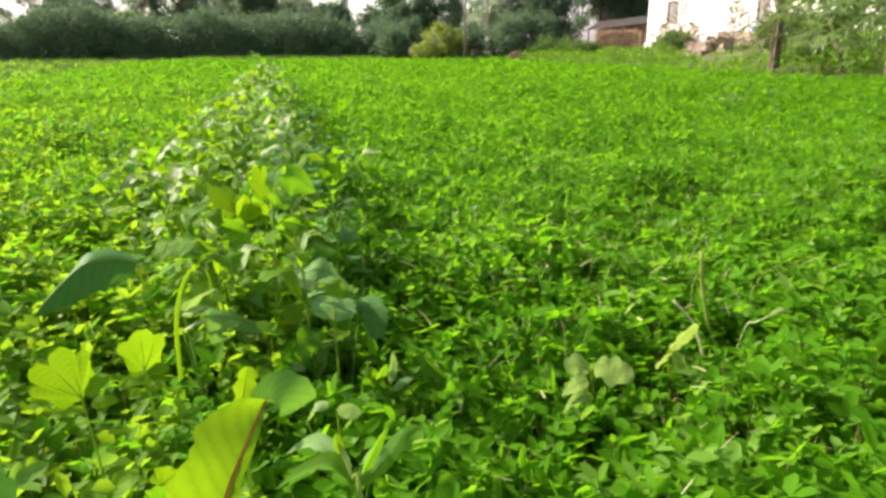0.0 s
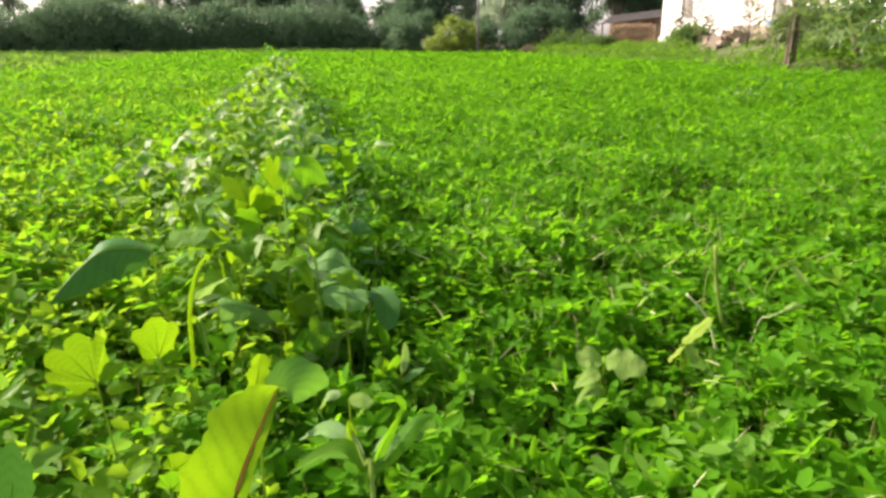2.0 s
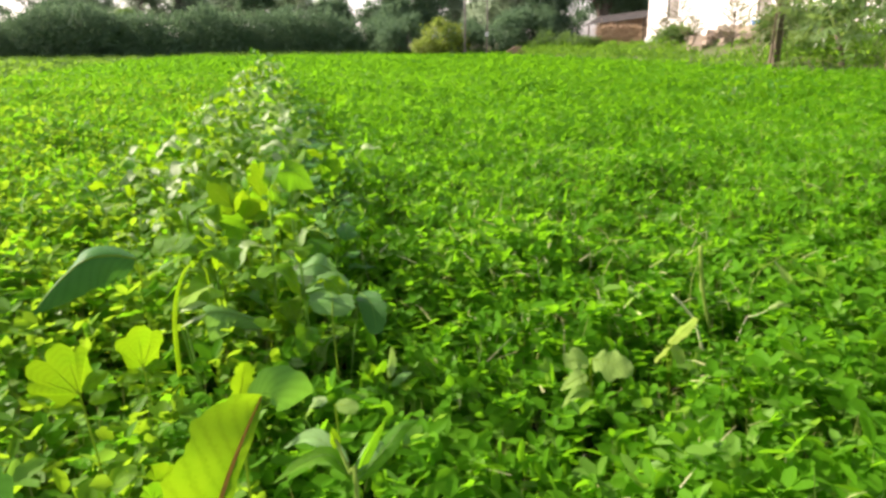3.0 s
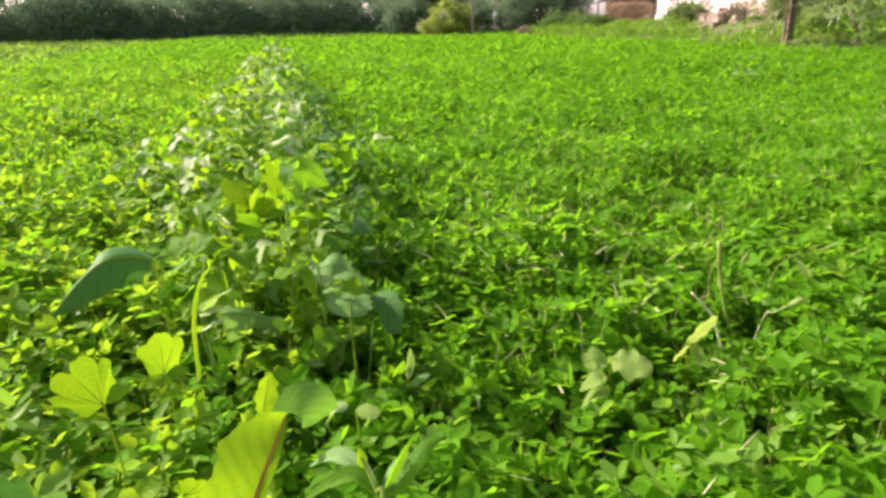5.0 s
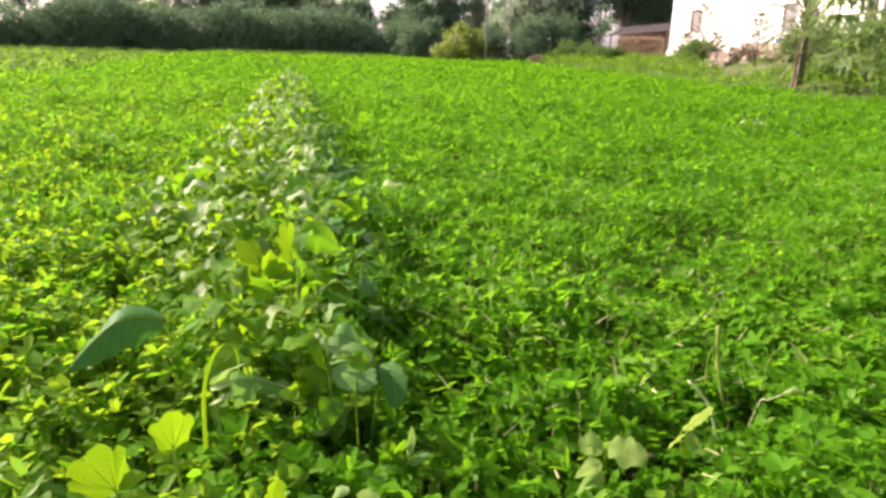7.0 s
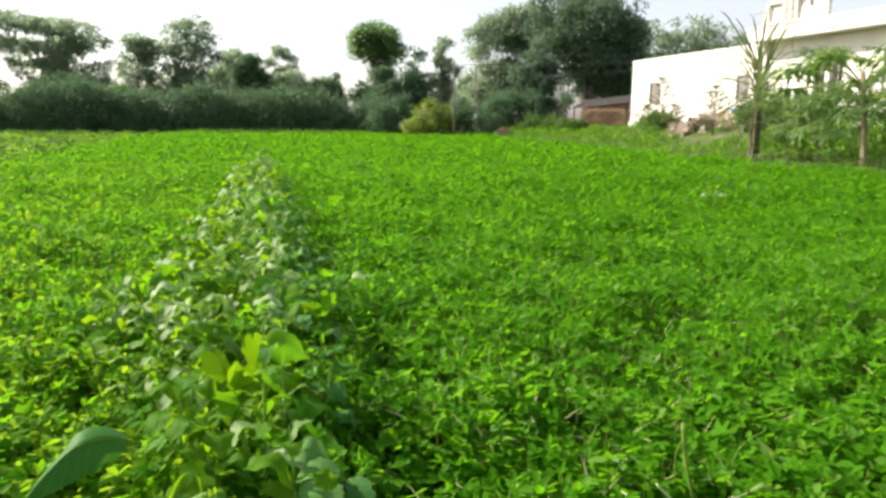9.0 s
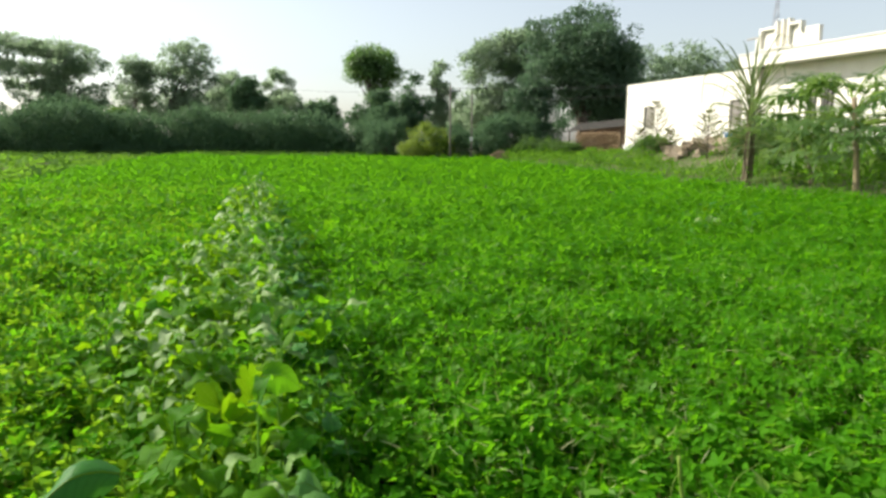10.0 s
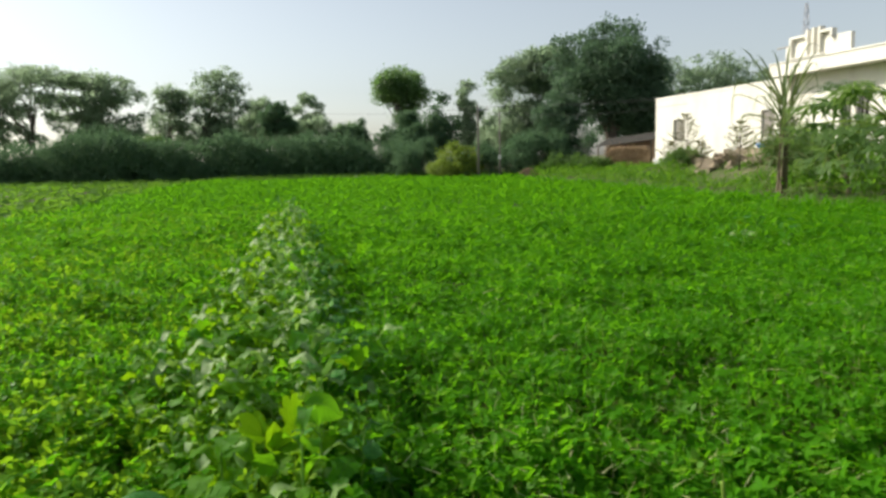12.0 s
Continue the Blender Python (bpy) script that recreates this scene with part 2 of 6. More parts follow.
WIRE = rough_mat("cable_black", [(0.2, (0.04, 0.04, 0.04)), (0.8, (0.08, 0.08, 0.08))], 3, 0.6, 0)
BLUE = rough_mat("blue_plastic", [(0.2, (0.03, 0.2, 0.6)), (0.8, (0.06, 0.28, 0.75))], 3, 0.4, 0.1, 0.003)
FRAME = rough_mat("window_frame_paint", [(0.2, (0.25, 0.23, 0.2)), (0.8, (0.36, 0.33, 0.3))], 8, 0.6, 0.2, 0.003)
DARK_ROOM = rough_mat("dim_interior", [(0.2, (0.06, 0.055, 0.05)), (0.8, (0.12, 0.11, 0.1))], 2, 0.9, 0)
GLASS, gn, gl, gp = material("window_glass")
gp.inputs["Base Color"].default_value = (0.85, 0.9, 0.88, 1)
gp.inputs["Transmission Weight"].default_value, gp.inputs["Roughness"].default_value = 1.0, 0.03
GLASS.use_backface_culling = False


# ---- mesh helpers ----
def mesh_np(name, verts, faces, mats, smooth=False):
    """Mesh from arrays; faces is an (n, 3) or (n, 4) array."""
    me = bpy.data.meshes.new(name)
    k = faces.shape[1]
    me.vertices.add(len(verts))
    me.vertices.foreach_set("co", np.ascontiguousarray(verts, dtype=np.float32).ravel())
    me.loops.add(faces.size)
    me.loops.foreach_set("vertex_index", np.ascontiguousarray(faces, dtype=np.int32).ravel())
    me.polygons.add(len(faces))
    me.polygons.foreach_set("loop_start", np.arange(0, faces.size, k, dtype=np.int32))
    if smooth:
        me.polygons.foreach_set("use_smooth", np.ones(len(faces), dtype=bool))
    me.update(calc_edges=True)
    me.validate()
    for m in mats:
        me.materials.append(m)
    return me


def unit(v):
    return v / np.maximum(np.linalg.norm(v, axis=-1, keepdims=True), 1e-9)


# leaf outlines: along, across, up; faces are quads that meet on the midrib
OVAL = (np.array([(0, 0, 0), (0.3, 0.46, 0.1), (0.75, 0.4, 0.1), (1, 0, -0.1), (0.75, -0.4, 0.1), (0.3, -0.46, 0.1)]), np.array([(0, 3, 2, 1), (0, 5, 4, 3)]))
DIAMOND = (np.array([(0, 0, 0), (0.55, 0.5, 0.08), (1, 0, 0), (0.55, -0.5, 0.08)]), np.array([(0, 3, 2, 1)]))
BLADE = (np.array([(-0.02, 0.5, 0), (-0.02, -0.5, 0), (0.55, -0.4, 0.0), (0.55, 0.4, 0.0), (1.0, 0.05, -2.2), (1.0, -0.05, -2.2)]), np.array([(0, 1, 2, 3), (3, 2, 5, 4)]))


def leaves(P, A, N, L, W, shape):
    """Vertices and faces of many leaves: foot P, way A, upper side N, length L, width W."""
    T, F = shape
    A = unit(A)
    S = unit(np.cross(N, A))
    U = np.cross(A, S)
    L, W = np.asarray(L)[:, None], np.asarray(W)[:, None]
    v = np.stack([P + A * (L * a) + S * (W * s) + U * (W * u) for a, s, u in T], axis=1)
    f = F[None] + (np.arange(len(P)) * len(T))[:, None, None]
    return v.reshape(-1, 3), f.reshape(-1, F.shape[1])


def joined(parts):
    vs, fs, k = [], [], 0
    for v, f in parts:
        vs.append(v)
        fs.append(f + k)
        k += len(v)
    return np.concatenate(vs), np.concatenate(fs)


def up_normals(n, spread):
    return unit(np.stack([rng.normal(0, spread, n), rng.normal(0, spread, n), np.ones(n)], axis=1))


def tri_leaves(C, L, W, tilt, shape, rise=(-0.35, 0.15)):
    """Clover-like sprigs: three leaflets from each centre C."""
    n = len(C)
    N = up_normals(n, tilt)
    a = rng.uniform(0, 2 * np.pi, n)
    out = []
    for k in (-1.25, 0, 1.25):
        b = a + k + rng.normal(0, 0.15, n)
        H = np.stack([np.cos(b), np.sin(b), np.zeros(n)], axis=1)
        A = unit(H - N * np.sum(H * N, axis=1, keepdims=True) - N * -rng.uniform(*rise, n)[:, None])
        s = rng.uniform(0.75, 1.25, n)
        out.append(leaves(C, A, N + rng.normal(0, 0.15, (n, 3)), L * s, W * s, shape))
    return joined(out)


def part(name, bm, mat, parent, label="", smooth=True):
    me = bpy.data.meshes.new(name)
    if smooth:
        for f in bm.faces:
            f.smooth = True
    bm.to_mesh(me)
    bm.free()
    for m in mat if isinstance(mat, (list, tuple)) else [mat]:
        me.materials.append(m)
    ob = new(name, me)
    ob.parent = parent
    if label:
        ob["label"] = label
    return ob


def under(ob, parent):
    ob.parent = parent
    return ob


def tube(bm, pts, radii, sides=8, mat=0, cap=True):
    pts = [Vector(p) for p in pts]
    rings = []
    for i, p in enumerate(pts):
        d = (pts[min(i + 1, len(pts) - 1)] - pts[max(i - 1, 0)]).normalized()
        a = d.cross(Vector((0, 0, 1)) if abs(d.z) < 0.9 else Vector((1, 0, 0))).normalized()
        b = d.cross(a)
        rings.append([bm.verts.new(p + (a * math.cos(2 * math.pi * k / sides) + b * math.sin(2 * math.pi * k / sides)) * radii[i]) for k in range(sides)])
    for r, s in zip(rings, rings[1:]):
        for k in range(sides):
            bm.faces.new((r[k], r[(k + 1) % sides], s[(k + 1) % sides], s[k])).material_index = mat
    if cap:
        for r in (rings[0][::-1], rings[-1]):
            bm.faces.new(r).material_index = mat


def box(bm, lo, hi, m=None, bevel=0.0):
    r = bmesh.ops.create_cube(bm, size=1.0)
    c = [(a + b) / 2 for a, b in zip(lo, hi)]
    s = [b - a for a, b in zip(lo, hi)]
    for v in r["verts"]:
        v.co = Vector((v.co.x * s[0] + c[0], v.co.y * s[1] + c[1], v.co.z * s[2] + c[2]))
    if bevel:
        es = list({e for v in r["verts"] for e in v.link_edges})
        r = bmesh.ops.bevel(bm, geom=es, offset=bevel, segments=2, affect="EDGES", profile=0.5)
    if m is not None:
        bmesh.ops.transform(bm, matrix=m, verts=list({v for v in r["verts"]}))


def smoothstep(a, b, v):
    k = np.clip((v - a) / (b - a), 0, 1)
    return k * k * (3 - 2 * k)


# smooth random bumps over the plan
GRID = np.random.default_rng(11).uniform(-1, 1, (256, 256))


def bumps(x, y, size):
    u, v = np.asarray(x) / size + 500.3, np.asarray(y) / size + 500.7
    i, j = np.floor(u).astype(int), np.floor(v).astype(int)
    a, b = u - i, v - j
    a, b = a * a * (3 - 2 * a), b * b * (3 - 2 * b)
    g = lambda p, q: GRID[p % 256, q % 256]
    return (g(i, j) * (1 - a) + g(i + 1, j) * a) * (1 - b) + (g(i, j + 1) * (1 - a) + g(i + 1, j + 1) * a) * b


# ---- the ground: field, verge and bank in one sheet ----
FIELD_BACK = 46.0


def field_left(y):
    return -5.9 - 0.28 * y


def field_right(y):
    return 7.85 - 0.213 * (y - 14.7)


def ground_height(x, y):
    u = x - field_right(y)
    z = 0.3 * smoothstep(-0.5, 0.5, u) + 0.14 * smoothstep(0.8, 2.5, u) + 0.6 * smoothstep(2.5, 5.5, u) * (1 - 0.8 * smoothstep(33, 38.5, y))
    back = (0.17 + 0.15 * smoothstep(-21, -17, x)) * smoothstep(45.5, 47.5, y)
    left = 0.1 * smoothstep(0.2, 1.0, field_left(y) - x) * (1 - smoothstep(46, 47, y))
    z = np.maximum(np.maximum(z, back), left)
    rough = 0.03 * bumps(x, y, 0.7) + 0.05 * bumps(x, y, 2.3)
    return z + rough * (0.4 + 0.6 * smoothstep(0, 1, u)) + np.where((x < field_left(y) - 0.3) & (x > -60), 0.05 * np.sin((x + 0.28 * y) * 4.0), 0)


def build_ground():
    near_x = np.arange(-45, 45.01, 0.45)
    near_y = np.arange(-12, 66.01, 0.45)
    far = np.array([8, 20, 45, 90, 180, 400, 900, 2500])
    xs = np.concatenate([-45 - far[::-1], near_x, 45 + far])
    ys = np.concatenate([-12 - far[::-1], near_y, 66 + far])
    X, Y = np.meshgrid(xs, ys)
    Z = ground_height(X, Y)
    v = np.stack([X, Y, Z], axis=-1).reshape(-1, 3)
    w = len(xs)
    i, j = np.meshgrid(np.arange(w - 1), np.arange(len(ys) - 1))
    k = (j * w + i).ravel()
    f = np.stack([k, k + 1, k + w + 1, k + w], axis=1)
    me = mesh_np("ground", v, f, [SOIL, TURF], True)
    c = v[f].mean(axis=1)
    u = field_left(c[:, 1]) - c[:, 0]
    inside = (c[:, 0] < field_right(c[:, 1]) - 0.2) & ((u < 0.2) | ((u > 3.9) & (u < 5.3))) & (c[:, 1] < 46.5) & (c[:, 1] > -8)
    me.polygons.foreach_set("material_index", np.where(inside, 0, 1).astype(np.int32))
    tagged(new("ground", me), "earth of a farm field with a grassy raised bank", "ground", kind="structure")


build_ground()


# ---- the fodder crop ----
def row_x(y):
    return 0.25 - 0.285 * y


def crop_height(x, y):
    h = 0.385 + 0.035 * bumps(x, y, 0.13) + 0.06 * bumps(x, y, 0.26) + 0.08 * bumps(x, y, 0.55) + 0.06 * bumps(x, y, 1.5) + 0.05 * smoothstep(6, 14, y) - 0.1 * smoothstep(20, 44, y)
    for px, py, rx, ry, deep in ((0.72, 2.02, 0.34, 0.26, 0.08), (-0.2, 2.0, 0.17, 0.14, 0.14), (1.02, 2.1, 0.14, 0.12, 0.14), (-2.9, 5.1, 0.5, 0.3, 0.16), (0.95, 1.55, 0.14, 0.1, 0.12)):
        h = h - deep * np.exp(-(((x - px) / rx) ** 2 + ((y - py) / ry) ** 2))
    side = x - row_x(y)
    return h - 0.03 * np.exp(-(((side - 0.55) / 0.18) ** 2)) * (1 - smoothstep(6, 10, y))


def in_field(x, y):
    return (x < field_right(y) - 0.25 + 0.25 * bumps(y, x, 1.1)) & (x > field_left(y) + 0.6 * bumps(x, y, 2.0)) & (y < FIELD_BACK + 0.4 * bumps(x, y, 1.5))


def scatter(x0, x1, y0, y1, per_m2):
    n = int((x1 - x0) * (y1 - y0) * per_m2)
    return rng.uniform(x0, x1, n), rng.uniform(y0, y1, n)


def in_view_wedge(x, y):
    """The wedge of field fitted to the camera's view, with a margin."""
    d = y - 0.2
    return (x > -(0.72 * d + 0.7)) & (x < 0.64 * d + 0.7)


def crop_points(x, y, skew=1.8):
    h = crop_height(x, y)
    z = h * (1 - 0.8 * rng.uniform(0, 1, len(x)) ** skew) + rng.normal(0, 0.012, len(x))
    return np.stack([x, y, z], axis=1)


def tufts(x, y, per, low=0.45):
    """Centres of the sprigs that stand round the upper part of each stem."""
    n = len(x)
    h = crop_height(x, y) * rng.uniform(0.74, 1.16, n)
    lean = rng.normal(0, 0.16, (n, 2)) * h[:, None]
    t = low + (1 - low) * rng.uniform(0, 1, (n, per)) ** 0.7
    a = rng.uniform(0, 2 * np.pi, (n, per))
    r = rng.uniform(0.006, 0.045, (n, per)) * (1.35 - 0.7 * t)
    cx = x[:, None] + lean[:, :1] * t + r * np.cos(a)
    cy = y[:, None] + lean[:, 1:] * t + r * np.sin(a)
    return np.stack([cx, cy, h[:, None] * t], axis=-1).reshape(-1, 3)


def clumped(x, y, size, amount):
    return rng.uniform(-1, 1, len(x)) * amount < bumps(x, y, size) + 0.45


def build_crop():
    # close by, full leaflets in tufts, with lower leaves between
    x, y = scatter(-3.2, 2.8, 0.75, 3.3, 330)
    k = in_view_wedge(x, y) & clumped(x, y, 0.17, 0.7)
    C = tufts(x[k], y[k], 6)
    pale = rng.uniform(0, 1, len(C)) < np.where(C[:, 0] < row_x(C[:, 1]), 0.8, 0.2)
    D, C = C[pale], C[~pale]
    # beside the row most leaves get the yellower copy: backlight put into colour
    beside = (D[:, 0] < row_x(D[:, 1])) & (rng.uniform(0, 1, len(D)) < 0.8)
    E, D = D[beside], D[~beside]
    n = len(E)
    backlit_toned = [tri_leaves(E, rng.uniform(0.03, 0.056, n), rng.uniform(0.02, 0.031, n), 0.5, OVAL, (-0.1, 1.0))]
    n = len(D)
    light = [tri_leaves(D, rng.uniform(0.03, 0.056, n), rng.uniform(0.02, 0.031, n), 0.5, OVAL, (-0.1, 0.8))]
    n = len(C)
    one = tri_leaves(C, rng.uniform(0.03, 0.056, n), rng.uniform(0.019, 0.029, n), 0.5, OVAL, (-0.1, 0.8))
    x, y = scatter(-3.2, 2.8, 0.75, 3.3, 1050)
    k = in_view_wedge(x, y)
    C = crop_points(x[k], y[k], 0.8)
    n = len(C)
    two = tri_leaves(C, rng.uniform(0.034, 0.054, n), rng.uniform(0.022, 0.032, n), 0.45, OVAL)
    v, f = joined([one, two])
    tagged(new("fodder_crop_leaves", mesh_np("fodder_crop_leaves", v, f, [CROP], False)), "dense bright green clover-like fodder crop leaves", "crop", kind="stuff")
    # middle distance
    mids = []
    for y0, y1, stems, fill, big in ((3.3, 6.2, 300, 480, 1.0), (6.2, 10, 190, 250, 1.08), (10, 15, 125, 150, 1.35)):
        x, y = scatter(-12, 10, y0, y1, stems)
        k = in_view_wedge(x, y) & in_field(x, y) & clumped(x, y, 0.17 + 0.01 * y0, 0.7)
        C = tufts(x[k], y[k], 5)
        # more light-coloured leaves left of the row, to paint in the backlight
        pale = rng.uniform(0, 1, len(C)) < np.where(C[:, 0] < row_x(C[:, 1]), 0.55 if y0 < 6 else 0.4, 0.24 if y0 < 6 else 0.14)
        D, C = C[pale], C[~pale]
        beside = (D[:, 0] < row_x(D[:, 1])) & (rng.uniform(0, 1, len(D)) < 0.7)
        E, D = D[beside], D[~beside]
        n = len(E)
        backlit_toned.append(tri_leaves(E, rng.uniform(0.034, 0.06, n) * big, rng.uniform(0.018, 0.029, n) * big, 0.3, DIAMOND, (-0.1, 0.9)))
        n = len(D)
        light.append(tri_leaves(D, rng.uniform(0.034, 0.06, n) * big, rng.uniform(0.018, 0.029, n) * big, 0.3, DIAMOND, (-0.1, 0.9)))
        n = len(C)
        mids.append(tri_leaves(C, rng.uniform(0.034, 0.06, n) * big, rng.uniform(0.018, 0.029, n) * big, 0.3, DIAMOND, (-0.1, 0.9)))
        x, y = scatter(-12, 10, y0, y1, fill)
        k = in_view_wedge(x, y) & in_field(x, y)
        C = crop_points(x[k], y[k], 0.9)
        n = len(C)
        mids.append(tri_leaves(C, rng.uniform(0.045, 0.065, n) * big, rng.uniform(0.03, 0.042, n) * big, 0.35, DIAMOND))
        x, y = scatter(-12, 10, y0, y1, stems)
        k = in_view_wedge(x, y) & in_field(x, y) & clumped(x, y, 0.3 + 0.02 * y0, 0.8)
        x, y = x[k], y[k]
        n = len(x)
        P = np.stack([x, y, crop_height(x, y) * rng.uniform(0.72, 1.05, n)], axis=1)
        A = np.stack([rng.normal(0, 0.5, n), rng.normal(0, 0.5, n), np.ones(n)], axis=1)
        mids.append(leaves(P, A, rng.normal(0, 1, (n, 3)), rng.uniform(0.05, 0.1, n), rng.uniform(0.007, 0.013, n) * big, DIAMOND))
    v, f = joined(backlit_toned)
    tagged(new("backlit_toned_crop", mesh_np("backlit_toned_crop", v, f, [CROP_BACKLIT], False)), "yellow-green crop leaves beside the mustard row", "crop", kind="stuff")
    v, f = joined(light[1:])
    tagged(new("pale_crop_middle", mesh_np("pale_crop_middle", v, f, [CROP_PALE], False)), "paler young crop sprigs scattered through the field", "crop", kind="stuff")
    tagged(new("pale_crop_leaves", mesh_np("pale_crop_leaves", *light[0], [CROP_PALE], False)), "paler young leaves among the green crop", "crop", kind="stuff")
    v, f = joined(mids)
    tagged(new("fodder_crop_middle", mesh_np("fodder_crop_middle", v, f, [CROP], False)), "green fodder crop further out in the field", "crop", kind="stuff")
    # far field, and round about
    sets = []
    for x0, x1, y0, y1, dens, a, b in ((-19.6, 9, 15, 26, 36, 0.07, 0.115), (-19.6, 7, 26, 46.5, 16, 0.1, 0.16)):
        x, y = scatter(x0, x1, y0, y1, dens)
        k = in_field(x, y) & in_view_wedge(x, y)
        C = tufts(x[k], y[k], 11, 0.55)
        n = len(C)
        C[:, :2] += rng.normal(0, 0.03, (n, 2))
        a0 = rng.uniform(0, 2 * np.pi, n)
        sets.append(leaves(C, np.stack([np.cos(a0), np.sin(a0), rng.normal(0.35, 0.3, n)], axis=1), up_normals(n, 0.45), rng.uniform(a, b, n), rng.uniform(a, b, n) * 0.6, DIAMOND))
    for x0, x1, y0, y1, dens, a, b in ((-7, 7, -5, 9, 140, 0.095, 0.16), (-19.6, 12, -8, 46.5, 20, 0.24, 0.36)):
        x, y = scatter(x0, x1, y0, y1, dens)
        k = in_field(x, y) & ~(in_view_wedge(x, y) & (y > 0.75))
        if dens < 100:
            k &= ~((np.abs(x) < 7) & (y > -5) & (y < 9))
        C = crop_points(x[k], y[k], 1.6)
        n = len(C)
        sets.append(tri_leaves(C, rng.uniform(a, b, n), rng.uniform(a, b, n) * 0.6, 0.5, DIAMOND))
    v, f = joined(sets)
    tagged(new("fodder_crop_far", mesh_np("fodder_crop_far", v, f, [CROP], False)), "green fodder crop spread over the far field", "crop", kind="stuff")
    # stems, some of them dry
    x, y = scatter(-4, 3.6, 0.9, 4.8, 300)
    k = in_view_wedge(x, y)
    x, y = x[k], y[k]
    n = len(x)
    h = crop_height(x, y) * rng.uniform(0.6, 1.1, n)
    P = np.stack([x, y, np.full(n, 0.0)], axis=1)
    A = np.stack([rng.normal(0, 0.22, n), rng.normal(0, 0.22, n), np.ones(n)], axis=1)
    N = rng.normal(0, 1, (n, 3))
    w = rng.uniform(0.003, 0.0055, n)
    a = leaves(P, A, N, h, w, BLADE)
    b = leaves(P, A, np.cross(N, A), h, w, BLADE)
    v, f = joined([a, b])
    tagged(new("fodder_crop_stems", mesh_np("fodder_crop_stems", v, f, [CROP_STEM])), "pale green and straw-coloured crop stems", "crop", kind="stuff")
    # slim dry stalks left standing in the crop
    x, y = scatter(-1.6, 2.6, 1.05, 4.6, 26)
    k = in_view_wedge(x, y) & clumped(x, y, 0.5, 0.6)
    x, y = x[k], y[k]
    n = len(x)
    P = np.stack([x, y, crop_height(x, y) * rng.uniform(0.3, 0.7, n)], axis=1)
    A = np.stack([rng.normal(0, 0.35, n), rng.normal(0, 0.35, n), np.ones(n)], axis=1)
    N = rng.normal(0, 1, (n, 3))
    h, w = rng.uniform(0.1, 0.2, n), rng.uniform(0.0016, 0.003, n)
    v, f = joined([leaves(P, A, N, h, w, BLADE), leaves(P, A, np.cross(N, A), h, w, BLADE)])
    tagged(new("dry_crop_stalks", mesh_np("dry_crop_stalks", v, f, [STRAW])), "slim dry straw-coloured stalks among green leaves", "dry stalks", kind="stuff")
    # withered leaves and thin lodged stems caught in the top of the crop, thickest in the trampled spot
    x, y = scatter(-1.2, 3.6, 1.1, 6.5, 420)
    spot = np.exp(-(((x - 0.55) / 0.6) ** 2 + ((y - 2.5) / 0.8) ** 2))
    k = in_view_wedge(x, y) & (rng.uniform(0, 1, len(x)) < 0.1 + 0.18 * bumps(x, y, 0.4) + 0.5 * spot) & (x > row_x(y) + 0.3)
    x, y = x[k], y[k]
    n = len(x)
    P = np.stack([x, y, crop_height(x, y) * rng.uniform(0.7, 1.12, n)], axis=1)
    A = np.stack([rng.normal(0, 0.7, n), rng.normal(0, 0.7, n), rng.normal(0.35, 0.5, n)], axis=1)
    L = rng.uniform(0.025, 0.1, n)
    v, f = leaves(P, A, up_normals(n, 0.8), L, rng.uniform(0.0016, 0.006, n), BLADE)
    tagged(new("withered_leaves", mesh_np("withered_leaves", v, f, [WITHERED])), "withered straw-coloured leaves and stems lying in the crop", "dry leaves", kind="stuff")
    # taller crop sprigs beside the row, in the backlit yellow-green colour
    x, y = scatter(-6.5, -0.1, 0.85, 9.0, 100)
    k = in_view_wedge(x, y) & (x < row_x(y) + 0.1) & ~((y < 2.0) & (x > -0.22)) & (rng.uniform(0, 1, len(x)) < np.where(y < 3.6, 0.45, 0.3 + 0.3 * bumps(x, y, 1.2)))
    for cx, cy, r in ((-0.82, 1.9, 0.17), (-0.42, 1.86, 0.13), (-0.14, 1.86, 0.13), (-0.47, 1.5, 0.08), (-0.46, 1.26, 0.08), (-0.02, 1.1, 0.15)):
        k &= (x - cx) ** 2 + (y - cy) ** 2 > r * r
    x, y = x[k], y[k]
    n = len(x)
    per = 6
    h = (0.385 + 0.12 * bumps(x, y, 0.3)) * rng.uniform(0.94, 1.08, n)
    t = np.linspace(0.5, 1.0, per)[None] * np.ones((n, 1))
    a0 = np.arange(per)[None] * 2.4 + rng.uniform(0, 6.28, (n, 1))
    lean = rng.normal(0, 0.04, (n, 2))
    reach = rng.uniform(0.01, 0.05, (n, per))
    C = np.stack([x[:, None] + lean[:, :1] * t + reach * np.cos(a0), y[:, None] + lean[:, 1:] * t + reach * np.sin(a0), h[:, None] * t], axis=-1).reshape(-1, 3)
    L = rng.uniform(0.028, 0.058, n * per) * (1.2 - 0.4 * t.ravel())
    one = tri_leaves(C, L, L * rng.uniform(0.6, 0.85, n * per), 0.55, OVAL, (-0.1, 1.0))
    P = np.stack([x, y, np.zeros(n)], axis=1)
    A = np.stack([lean[:, 0], lean[:, 1], h], axis=1)
    N = rng.normal(0, 1, (n, 3))
    two = leaves(P, A, N, h, np.full(n, 0.005), BLADE)
    three = leaves(P, A, np.cross(N, A), h, np.full(n, 0.005), BLADE)
    v, f = joined([one, two, three])
    tagged(new("tall_crop_sprigs", mesh_np("tall_crop_sprigs", v, f, [CROP_BACKLIT])), "tall light green clover-like sprigs among the crop", "weeds", kind="stuff")


reseed(20)
build_crop()


